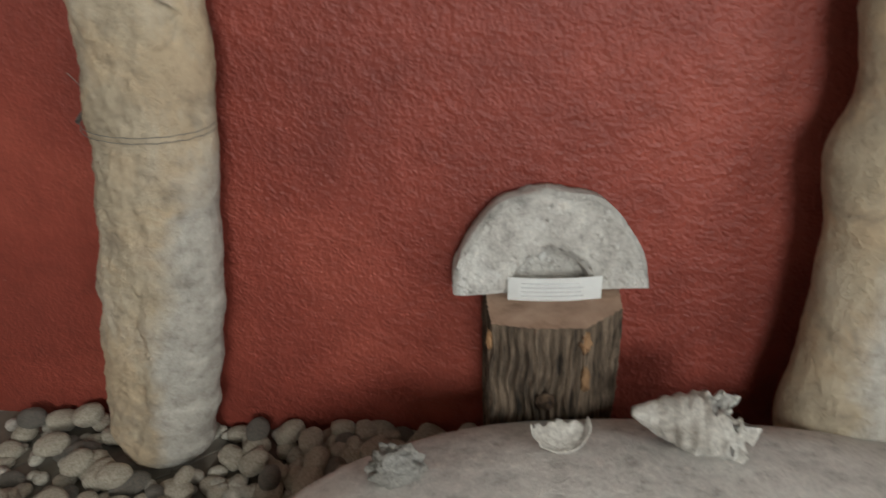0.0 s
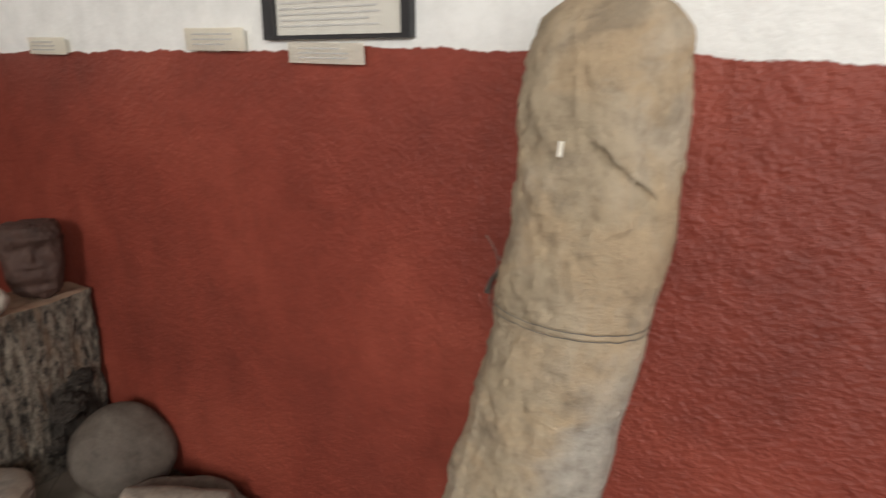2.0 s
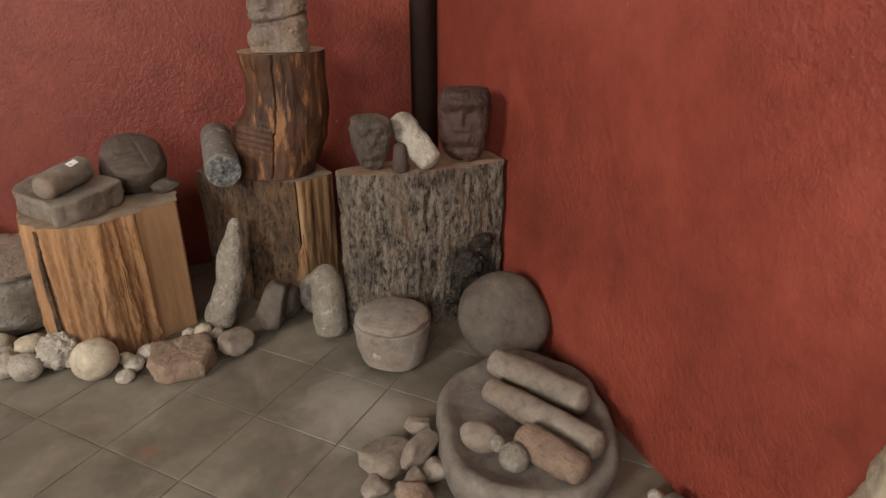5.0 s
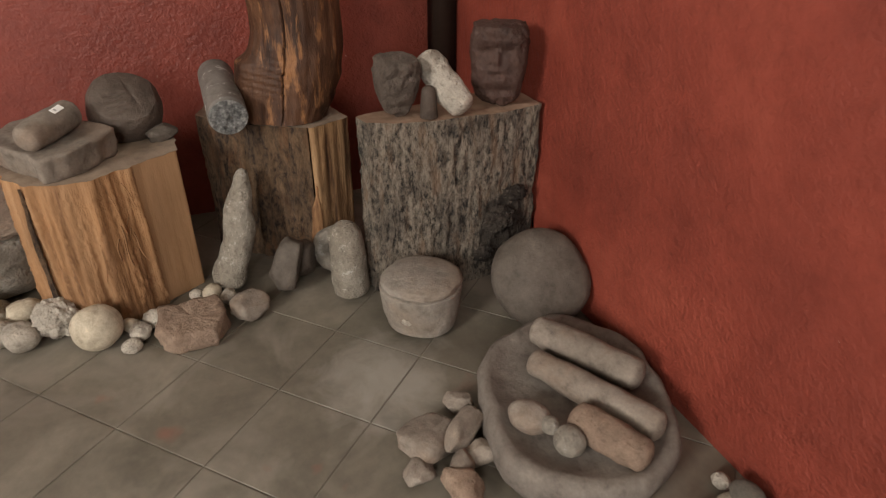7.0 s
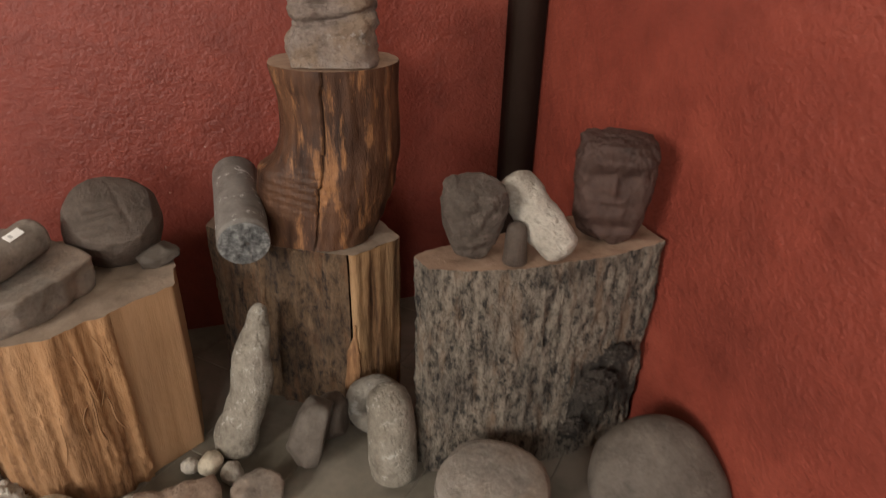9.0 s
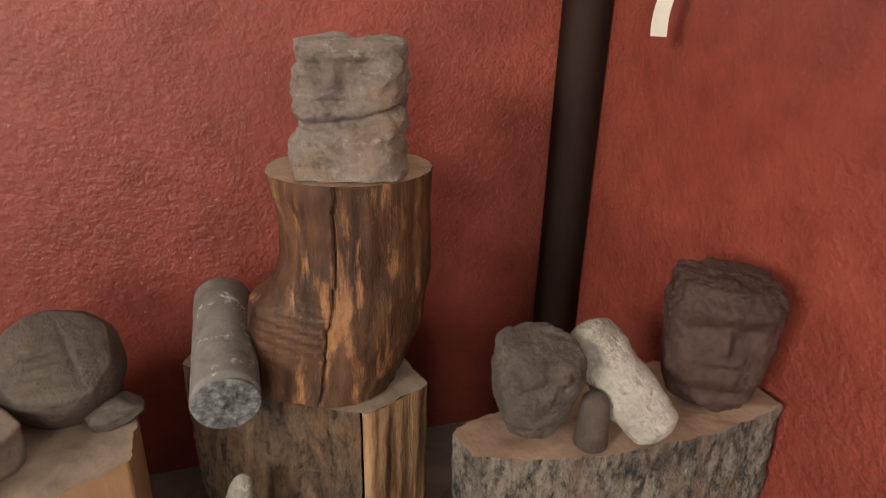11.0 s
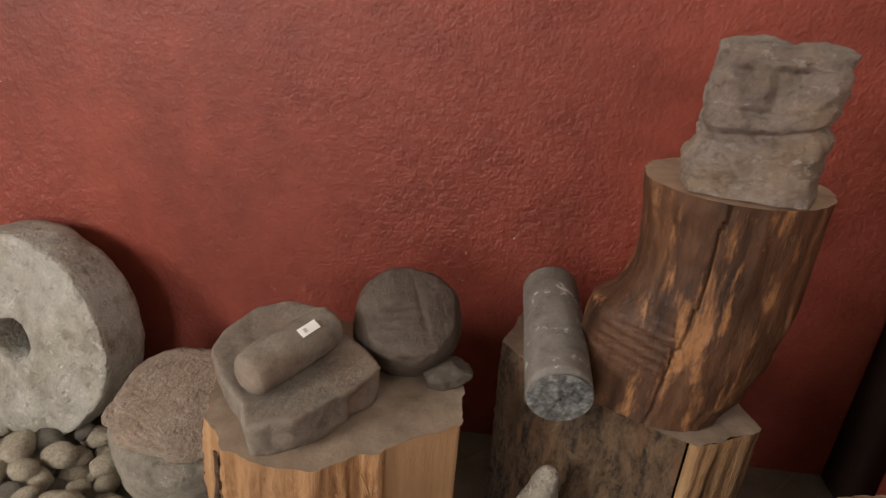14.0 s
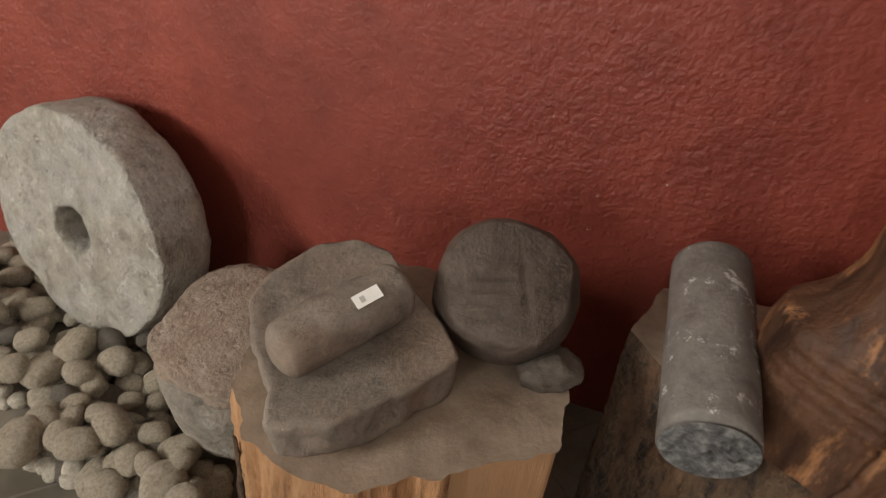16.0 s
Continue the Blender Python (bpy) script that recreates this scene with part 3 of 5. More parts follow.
# ---------------------------------------------------------------- tall leaning stones
def pillar(keys, seed, edge):
    """A leaning stone: rough, flaked flank on one side of edge(z), a worn smooth one on the other."""
    keys = [(k[0], k[1], k[2], k[3] - 0.002, k[4] - 0.002) for k in keys]
    bm = loft(keys, 240, 150, 0.004, 5.0, seed, dome=(0.07, 0.06))
    off = Vector((seed * 3.1, 1.7, 0))
    for v in bm.verts:
        c = Vector(smooth_interp([(k[0], k[1], k[2], 0) for k in keys], v.co.z))
        out = Vector((v.co.x - c.x, v.co.y - c.y, 0))
        if out.length < 0.012:
            continue
        n = out.normalized()
        # the chipped flank: a flat cut back, with a torn edge
        x = v.co.x - edge(v.co.z) - 0.022 * fbm(Vector((0, v.co.z * 14, 2)) + off, 4)
        rough = max(0.0, min(1.0, -x / 0.012)) if v.co.y < c.y + 0.02 else 0.6
        d = -0.006 * rough * max(0.0, min(1.0, n.dot(Vector((-0.80, -0.60, 0))) * 1.6))
        d += (0.0015 + 0.0019 * rough) * fbm(Vector((v.co.x * 19, v.co.y * 19, v.co.z * 12)) + off, 5)
        d += (0.0009 + 0.0022 * rough) * fbm(v.co * 62 + off, 5)
        # long planed facets
        w = noise.noise(Vector((v.co.x * 10, v.co.y * 10, v.co.z * 3.5)) + off)
        d -= 0.008 * max(0.0, w - 0.10)
        # flakes with a crisp lip
        q = noise.noise(Vector((v.co.x * 26, v.co.y * 26, v.co.z * 15)) - off)
        if q > 0.22:
            d -= rough * min(0.0025, (q - 0.22) * 0.05)
        v.co += n * d
    return bm


COL = [(-0.02, -1.065, 1.118, 0.084, 0.055), (0.06, -1.050, 1.120, 0.101, 0.064), (0.15, -1.028, 1.122, 0.110, 0.067), (0.25, -1.005, 1.124, 0.113, 0.068), (0.36, -0.979, 1.125, 0.110, 0.066), (0.48, -0.957, 1.126, 0.105, 0.064),
       (0.62, -0.930, 1.128, 0.099, 0.062), (0.75, -0.911, 1.130, 0.100, 0.062), (0.875, -0.909, 1.131, 0.100, 0.061), (0.95, -0.907, 1.134, 0.092, 0.058), (1.008, -0.906, 1.138, 0.076, 0.048)]
pillar_bm = pillar(COL, 5, lambda z: -1.075 + 0.32 * z)
for v in pillar_bm.verts:
    # a flake broken out below a slanting ledge near the head
    s0, s1 = Vector((-0.888, 0.842)), Vector((-0.836, 0.797))
    p = Vector((v.co.x, v.co.z)) - s0
    along = (s1 - s0).normalized()
    t = p.dot(along) / (s1 - s0).length
    s = -(p - along * p.dot(along)).dot(Vector((-along.y, along.x)))
    if v.co.y < 1.125 and -0.15 < t < 1.15 and s > -0.002:
        fade = max(0.0, min(1.0, (t + 0.15) / 0.2, (1.15 - t) / 0.2))
        v.co.y += 0.017 * fade * math.exp(-max(0.0, s) / 0.018) * (1 + 0.6 * noise.noise(v.co * 60))
standing = holder("standing_stone", Matrix(), "tall tan stone pillar with rounded ends leaning on the red wall", "stone pillar")
part("pillar_body", pillar_bm, PILLAR, standing)
part("paper_scrap", box(-0.003, 0.003, -0.0005, 0.0005, -0.008, 0.008), PAPER, standing, "tiny white paper scrap", False).matrix_local = pose(-0.922, 1.0665, 0.840, 0, 6, -18)
for k, zz in enumerate((0.645, 0.637)):
    pts = []
    for i in range(60):
        a = math.pi * (0.90 + 1.20 * i / 59)
        z = zz + 0.012 - 0.012 * i / 59 - 0.010 * math.sin(math.pi * i / 59) + 0.0015 * noise.noise(Vector((i * 0.4, k * 5, 0)))
        cx, cy, rx, ry = smooth_interp(COL, z)
        pts.append((cx + (rx - 0.0005) * math.cos(a), cy + (ry - 0.0005) * math.sin(a), z))
    part("tie_wire", tube(pts, 0.0006), WIRE, standing, "thin wire tied round the stone")
hook = tube([(-1.046, 1.199, 0.652), (-1.043, 1.170, 0.656), (-1.036, 1.140, 0.655), (-1.027, 1.112, 0.650)], 0.0034, 8)
thing("wall_hook", hook, WIRE, Matrix(), "small metal wall anchor holding the tie wire", "hook")
for dx, dz in ((-0.012, 0.055), (0.006, 0.030)):
    thing("loose_wire", tube([(-1.040 + dx * t + 0.01 * math.sin(3 * t), 1.160 - 0.01 * t, 0.656 + dz * t) for t in (0, 0.3, 0.6, 0.8, 1.0)], 0.0008), WIRE, Matrix(), "loose end of thin wire sticking up by the wall anchor", "wire")

RCOL = [(-0.02, 0.13, 1.07, 0.10, 0.075), (0.10, 0.115, 1.08, 0.105, 0.08), (0.22, 0.102, 1.09, 0.108, 0.08), (0.35, 0.105, 1.10, 0.102, 0.08), (0.50, 0.094, 1.105, 0.096, 0.075),
        (0.62, 0.066, 1.11, 0.090, 0.072), (0.69, 0.074, 1.112, 0.084, 0.07), (0.80, 0.060, 1.115, 0.084, 0.068), (0.96, 0.058, 1.12, 0.07, 0.06)]
second = holder("standing_stone", Matrix(), "second tall tan stone pillar leaning beside the boulder", "stone pillar")
part("pillar_body", pillar(RCOL, 11, lambda z: -0.2), PILLAR2, second)


# ---------------------------------------------------------------- boulder with shells
def boulder_shape(q):
    z = max(-0.2, q.z)
    return Vector((q.x, q.y, z if z < 0.55 else 0.55 + (z - 0.55) * 0.55))


thing("flat_boulder", rock(0.62, 0.45, 0.325, 4, 0.03, 1.2, 2.7, 6, shape=boulder_shape), SLAB, pose(-0.17, 0.635, 0.048, 0, 0, 5),
      "broad dusty grey boulder with a smooth flat top", "boulder")


def conch():
    """A broken conch: a fat ribbed whorl tapering to a spire, with a torn mouth."""
    bm = bmesh.new()
    rows = []
    N, M = 84, 48
    for i in range(N + 1):
        t = i / N
        row = []
        for j in range(M):
            a = 2 * math.pi * j / M
            r = 0.010 + 0.052 * math.sin(min(1.62, t * 2.1)) ** 1.0
            r *= 1 + 0.075 * abs(math.sin(t * 24 + 1.2 * math.sin(a))) + (0.08 + 0.10 * t) * fbm(Vector((math.cos(a) * 2.6, math.sin(a) * 2.6, t * 9)), 5)
            if t > 0.7:
                r *= 1 + 0.5 * (t - 0.7) * noise.noise(Vector((math.cos(a) * 5, math.sin(a) * 5, 5)))
            row.append(bm.verts.new((-0.10 + 0.19 * t + (0.018 * noise.noise(Vector((math.cos(a) * 4, math.sin(a) * 4, 1))) if t > 0.9 else 0), r * math.cos(a) * 0.9, r * math.sin(a) * 0.82)))
        rows.append(row)
    for q, (a, b) in enumerate(zip(rows, rows[1:])):
        for j in range(M):
            k = (j + 1) % M
            hole = q / N > 0.66 and abs(j - 9 - 3 * noise.noise(Vector((q * 0.2, 0, 0)))) < 4 + 6 * (q / N - 0.66)
            if not hole:
                bm.faces.new((a[j], a[k], b[k], b[j]))
    bm.faces.new(rows[0])
    for v in [v for v in bm.verts if not v.link_faces]:
        bm.verts.remove(v)
    bmesh.ops.recalc_face_normals(bm, faces=bm.faces[:])
    bmesh.ops.solidify(bm, geom=bm.faces[:], thickness=0.003)
    stray = [v for v in bm.verts if abs(v.co.x) > 0.118 or abs(v.co.y) > 0.072 or abs(v.co.z) > 0.068]
    bmesh.ops.delete(bm, geom=stray, context="VERTS")
    bmesh.ops.recalc_face_normals(bm, faces=bm.faces[:])
    return bm


sh = holder("conch_shell", pose(-0.174, 0.955, 0.309, 10, 4, -4) @ Matrix.Diagonal((0.70, 0.70, 0.70, 1)), "large bleached conch shell with a broken ribbed whorl", "shell")
part("whorl", conch(), SHELL, sh)
part("inner_lip", rock(0.034, 0.030, 0.032, 8, 0.25, 2.5, sub=4, fine=0.06), SHELL, sh, "torn white inner lip").location = (0.062, -0.012, -0.004)


def half_shell():
    bm = bmesh.new()
    bmesh.ops.create_icosphere(bm, subdivisions=4, radius=1.0)
    gone = [v for v in bm.verts if v.co.z > 0.05 + 0.12 * noise.noise(v.co * 2.5) or v.co.y > 0.05 + 0.15 * noise.noise(v.co * 5) + 0.35 * max(0.0, v.co.x) ** 8]
    bmesh.ops.delete(bm, geom=gone, context="VERTS")
    for v in bm.verts:
        d = v.co.copy()
        k = 1 + 0.05 * math.sin(d.z * 22) * (0.5 + 0.5 * abs(d.x)) + 0.06 * fbm(d * 3, 3)
        v.co = Vector((d.x * 0.060, d.y * 0.056, d.z * 0.034)) * k
    bmesh.ops.solidify(bm, geom=bm.faces[:], thickness=0.0035)
    return bm


thing("shell_fragment", half_shell(), SHELL, pose(-0.336, 0.930, 0.311, 58, -2, 6) @ Matrix.Scale(0.65, 4), "half of a pale bivalve shell with a jagged rim", "shell")
thing("coral_lump", rock(0.042, 0.038, 0.046, 21, 0.28, 3.2, sub=5, fine=0.10, shape=lambda q: Vector((q.x * (1 + 0.35 * q.z) - 0.5 * max(0.0, -q.z - 0.3), q.y, q.z * (1.0 if q.z > 0 else 1.25)))), CORAL, pose(-0.540, 0.872, 0.264, 0, -6, 0) @ Matrix.Scale(0.78, 4),
      "rough grey lump of dead coral", "coral")

# ---------------------------------------------------------------- stump with the half millstone
out0 = [(-0.4326, 1.044), (-0.37, 1.037), (-0.299, 1.044), (-0.245, 1.099), (-0.243, 1.192), (-0.452, 1.192), (-0.447, 1.13)]
stump0 = holder("bark_stump", Matrix(), "low squared log stump with furrowed dark bark under a half millstone", "stump")
sides, rim = log_block(out0, 0.0, 0.383, 0.0025, 0.0025, 9, 105, 3, levels=96, ridge=(0.0125, 0.0040))
part("bark", sides, BARK_DARK, stump0)
part("sawn_top", cap(rim, (-0.35, 1.12, 0.385)), SAWN, stump0)
knot_bm = bmesh.new()
for k, (r, d) in enumerate(((0.016, 0.004), (0.010, 0.007), (0.005, 0.003))):
    bmesh.ops.create_cone(knot_bm, segments=18, radius1=r, radius2=r * 0.8, depth=d * 2, cap_ends=True, matrix=pose(-0.352, 1.036, 0.255, 90, 0, 0))
part("knot", knot_bm, BARK_BROWN, stump0, "round branch scar")
for k, (px, py, pz, ph, pw) in enumerate(((-0.300, 1.044, 0.358, 0.034, 0.007), (-0.296, 1.047, 0.292, 0.040, 0.006), (-0.434, 1.048, 0.352, 0.030, 0.005))):
    part("bare_patch", rock(pw, 0.0035, ph * 0.5, 50 + k, 0.5, 3.4, sub=4, fine=0.25), OLDSPLIT, stump0, "bare orange wood where bark is lost").location = (px, py, pz)


def half_wheel(r, hole, thick, seg=48):
    bm = bmesh.new()
    rows = []
    for side in (0, 1):
        for kind in (0, 1):
            row = []
            for i in range(seg + 1):
                a = math.pi * i / seg
                rr = (r if kind == 0 else hole * (1.0 - 0.18 * side)) * (1 + 0.02 * noise.noise(Vector((math.cos(a) * 3, math.sin(a) * 3, side + kind * 4))))
                row.append((rr * math.cos(a), (side - 0.5) * thick, max(0.0, rr * math.sin(a)) - 0.008 * noise.noise(Vector((rr * 20 * math.cos(a), 1, 0)))))
            rows.append(row)
    def strip(a, b, rings):
        prev = None
        for k in range(rings + 1):
            f = k / rings
            cur = []
            for p, q in zip(a, b):
                x = Vector(p).lerp(Vector(q), f)
                cur.append(bm.verts.new(x + Vector((0, 0.0035, 0)) * fbm(x * 22, 4) * (1 if rings > 3 else 0.3)))
            if prev:
                for i in range(len(cur) - 1):
                    bm.faces.new((prev[i], prev[i + 1], cur[i + 1], cur[i]))
            prev = cur
    of, hf, ob_, hb = rows[0], rows[1], rows[2], rows[3]
    strip(of, hf, 8)
    strip(hf, hb, 3)
    strip(hb, ob_, 6)
    strip(ob_, of, 3)
    # the hollow does not go through
    plug = [Vector(p).lerp(Vector(q), 0.6) for p, q in zip(hf, hb)]
    mid = bm.verts.new(Vector(plug[0]).lerp(Vector(plug[-1]), 0.5))
    pv = [bm.verts.new(p) for p in plug]
    for u, w in zip(pv, pv[1:]):
        bm.faces.new((u, w, mid))
    # the broken straight edges
    for e in (0, -1):
        bm.faces.new([bm.verts.new(p) for p in (of[e], hf[e], hb[e], ob_[e])])
    bmesh.ops.remove_doubles(bm, verts=bm.verts[:], dist=0.0012)
    bmesh.ops.recalc_face_normals(bm, faces=bm.faces[:])
    bevel = [e for e in bm.edges if len(e.link_faces) == 2 and e.calc_face_angle(0) > 1.0]
    bmesh.ops.bevel(bm, geom=bevel, offset=0.006, segments=2, affect="EDGES")
    return bm


thing("half_millstone", half_wheel(0.147, 0.062, 0.05), HALFM, pose(-0.351, 1.152, 0.387, -5, -0.5, 8) @ Matrix.Diagonal((1, 1, 1.07, 1)), "pale worn half of a round millstone standing on a stump", "millstone")

# curved card in the hollow of the half millstone
def card(w, h, bend=0.0, rows=5):
    bm = bmesh.new()
    grid = []
    for j in range(2):
        grid.append([bm.verts.new((w * (i / 12 - 0.5), bend * (4 * (i / 12 - 0.5) ** 2 - 1), h * j + bend * 0.3 * (i / 12 - 0.5))) for i in range(13)])
    for i in range(12):
        bm.faces.new((grid[0][i], grid[0][i + 1], grid[1][i + 1], grid[1][i]))
    bmesh.ops.solidify(bm, geom=bm.faces[:], thickness=0.0008)
    return bm


def bars(w, h, lines, inset=0.1, seed=0, y=-0.0016, fill=0.3, bend=0.0):
    """Rows of plain bars for small print."""
    rnd = random.Random(seed)
    bm = bmesh.new()
    for k in range(lines):
        z = h * (1 - inset) - (h * (1 - 2 * inset)) * (k + 0.5) / lines
        th = h * (1 - 2 * inset) / lines * fill / 2
        x0, x1 = -w * (0.5 - inset), w * (0.5 - inset) * rnd.uniform(0.6, 1.0)
        n = 6
        for i in range(n):
            a, b = x0 + (x1 - x0) * i / n, x0 + (x1 - x0) * (i + 1) / n
            ya, yb = (bend * (4 * (q / w) ** 2 - 1) + y for q in (a, b))
            sa, sb = (bend * 0.3 * q / w for q in (a, b))
            bm.faces.new([bm.verts.new(p) for p in ((a, ya, z - th + sa), (b, yb, z - th + sb), (b, yb, z + th + sb), (a, ya, z + th + sa))])
    return bm


c0 = holder("paper_card", pose(-0.343, 1.113, 0.386, -8, 1, 6), "curved white paper card with small faded print", "label card")
part("sheet", card(0.138, 0.036, 0.008), WHITEP, c0, "", False)
part("small_print", bars(0.138, 0.036, 4, 0.14, 3, bend=0.008), INK, c0, "grey lines of small print")

# ---------------------------------------------------------------- papers on the north wall
fr = holder("framed_notice", pose(-1.335, YA - 0.001, 0.957), "printed notice in a thin black frame on the white wall", "notice")
fw, fh = 0.282, 0.38
rim_bm = bmesh.new()
for b in ((-fw / 2, fw / 2, -0.014, 0, 0, 0.006), (-fw / 2, fw / 2, -0.014, 0, fh - 0.006, fh), (-fw / 2, -fw / 2 + 0.024, -0.014, 0, 0.006, fh - 0.006), (fw / 2 - 0.015, fw / 2, -0.014, 0, 0.006, fh - 0.006)):
    box(*b, bm=rim_bm)
part("frame", rim_bm, BLACKF, fr, smooth=False)
sheet = part("sheet", box(-fw / 2 + 0.024, fw / 2 - 0.015, -0.006, -0.002, 0.006, fh - 0.006), NOTICE, fr, "white printed sheet", False)
pl = part("small_print", bars(0.235, fh, 42, 0.04, 9, -0.0075), INK, fr, "grey lines of print")
for x, z, w, h, b, s in ((-1.350, 0.922, 0.150, 0.030, 0.004, 1), (-1.598, 0.942, 0.150, 0.036, 0.006, 2), (-2.137, 0.937, 0.150, 0.034, 0.006, 3)):
    c = holder("paper_card", pose(x, YA - 0.012, z, 4, 1.5, 0), "small cream paper label stuck along the paint line", "label card", "labels on the wall")
    part("sheet", card(w, h, b), PAPER, c, "", False)
    part("small_print", bars(w, h, 3, 0.16, s, bend=b), INK, c, "faint lines of print")
curl_bm = bmesh.new()
rows = []
for i in range(17):
    t = i / 16
    rows.append([bm_v for bm_v in (curl_bm.verts.new((0.0 + 0.006 * math.sin(t * 3) + s * 0.004 * (1 + 0.6 * t), -0.02 - 0.045 * math.sin(t * 1.9) + s * 0.009, 0.135 * (1 - t))) for s in (-1, 1))])
for a, b in zip(rows, rows[1:]):
    curl_bm.faces.new((a[0], a[1], b[1], b[0]))
bmesh.ops.solidify(curl_bm, geom=curl_bm.faces[:], thickness=0.0008)
cl = holder("paper_strip", pose(-2.402, YA - 0.002, 0.822, 0, 0, -8), "cream paper label peeling from the wall and hanging curled", "label card")
part("sheet", curl_bm, PAPER, cl, "", False)

# ---------------------------------------------------------------- light wood block with metate
out1 = [(-2.318, 0.418), (-2.270, 0.345), (-2.252, 0.328), (-2.245, 0.305), (-2.212, 0.265), (-2.208, 0.215), (-2.225, 0.150), (-2.275, 0.105), (-2.40, 0.075), (-2.52, 0.12), (-2.54, 0.34), (-2.43, 0.412)]
blk1 = holder("split_log", Matrix(), "upright split log block with fresh pale orange wood faces", "log block")
smooth_face = lambda x, y: y > 0.334 and x > -2.45
sides, rim = log_block(out1, 0.0, 0.337, 0.003, 0.0080, 2.2, 44, 8, pick=lambda x, y: not smooth_face(x, y), levels=60, foot=1.0)
part("split_side", sides, SPLIT, blk1)
part("cleft_face", log_block(out1, 0.0, 0.337, 0.004, 0.0010, 4, 30, 8, pick=smooth_face, levels=50, foot=1.0)[0], CLEFT, blk1, "smooth pale cleft face")
part("sawn_top", cap(rim, (-2.37, 0.26, 0.337)), DUSTY, blk1, "dusty sawn top")

rnd_f = random.Random(5)
for k in range(9):
    y0 = rnd_f.uniform(0.24, 0.31)
    x0 = -2.212 - 0.033 * max(0.0, (y0 - 0.265) / 0.045) + 0.004
    z0 = rnd_f.uniform(0.20, 0.33)
    ln, dy = rnd_f.uniform(0.04, 0.10), rnd_f.uniform(-0.02, 0.02)
    part("fibre", tube([(x0 + 0.003 + 0.006 * math.sin(math.pi * t), y0 + dy * t + 0.003 * math.sin(5 * t + k), z0 - ln * t) for t in (0, 0.2, 0.4, 0.6, 0.8, 1.0)], rnd_f.uniform(0.0007, 0.0016), 5), SPLIT, blk1, "loose wood fibre")
part("bark_strip", loft([(0.0, 0, 0, 0.002, 0.007), (0.2, 0.002, 0, 0.003, 0.006), (0.332, 0, 0.004, 0.002, 0.004)], 30, 16, 0.002, 40, 6), BARK_BROWN, blk1, "dark strip of loose bark").matrix_local = pose(-2.226, 0.135, 0.0, 0, 0, -30)


def metate():
    """A thick broken slab: level worn top, one straight broken front, undercut sides."""
    corners = [(0.140, -0.022), (0.122, 0.028), (0.076, 0.066), (0.008, 0.110), (-0.030, 0.080), (-0.070, 0.032), (-0.122, -0.016), (-0.128, -0.060), (-0.100, -0.098), (-0.040, -0.118), (0.010, -0.118), (0.060, -0.082), (0.100, -0.042)]
    pts = resample(corners, 0.004)
    for _ in range(3):
        pts = [((a[0] + 2 * b[0] + c[0]) / 4, (a[1] + 2 * b[1] + c[1]) / 4) for a, b, c in zip(pts[-1:] + pts[:-1], pts, pts[1:] + pts[:1])]
    bm = bmesh.new()
    n = len(pts)
    rows = []
    for f, z in ((0.80, -0.054), (0.915, -0.053), (0.94, -0.049), (0.955, -0.042), (0.965, -0.034), (0.975, -0.026), (0.975, -0.019), (0.988, -0.012), (0.996, -0.006), (1.0, -0.001), (0.985, 0.002), (0.95, 0.003), (0.88, 0.002), (0.75, 0.0), (0.5, -0.003), (0.25, -0.004), (0.1, -0.004)):
        row = []
        for x, y in pts:
            p = Vector((x * f, y * f, z))
            chip = fbm(Vector((x * 30, y * 30, z * 34)), 5)
            p += Vector((x, y, 0)).normalized() * ((0.004 * chip - 0.012 * max(0.0, noise.noise(Vector((x * 16, y * 16, z * 22 + 5))) - 0.05)) if z < 0.0015 and f > 0.55 else 0.0008 * chip)
            p.z += 0.0018 * fbm(p * 20, 3)
            row.append(bm.verts.new(p))
        rows.append(row)
    for a, b in zip(rows, rows[1:]):
        for i in range(n):
            j = (i + 1) % n
            bm.faces.new((a[i], a[j], b[j], b[i]))
    bm.faces.new(list(reversed(rows[0])))
    bm.faces.new(rows[-1])
    return bm


thing("metate", metate(), GREY, pose(-2.348, 0.204, 0.391, 0, 2, 0), "grey stone grinding slab with a shallow worn hollow on a log", "grinding stone")


def roller(length, r, seed, taper=0.12, amp=0.003, seg=28):
    return loft([(-length / 2, 0, 0, r * (1 - taper), r * (1 - taper)), (-length * 0.1, 0, 0, r, r), (length / 2, 0, 0, r * (1 - taper * 0.5), r * (1 - taper * 0.5))], 30, seg, amp, 18, seed, dome=(r * 0.5, r * 0.5))


mano = holder("mano_roller", pose(-2.325, 0.198, 0.416, 0, 0, 0), "grey stone hand roller with a small paper tag", "grinding stone")
mano_axis = Vector((-0.125, 0.075, 0.014)).to_track_quat("Z", "Y").to_matrix().to_4x4()
part("stone", roller(0.150, 0.031, 2), GREY, mano).matrix_local = mano_axis
tag_bm = box(-0.014, 0.014, -0.0065, 0.0065, 0, 0.0008)
tag = part("paper_tag", tag_bm, WHITEP, mano, "small white paper tag", False)
axis_u = Vector((-0.125, 0.075, 0.014)).normalized()
tag_n = (Vector((0, 0, 1)) * 0.80 + Vector((0.51, 0.86, 0)) * 0.45 - axis_u * 0.1).normalized()
tag_u = (axis_u - tag_n * axis_u.dot(tag_n)).normalized()
tag.matrix_local = Matrix.Translation(axis_u * 0.020 + tag_n * 0.0318) @ Matrix((tag_u, tag_n.cross(tag_u), tag_n)).transposed().to_4x4()
tagp = part("print_marks", box(-0.008, -0.003, -0.003, 0.003, 0.0008, 0.0012), INK, tag, "", False)

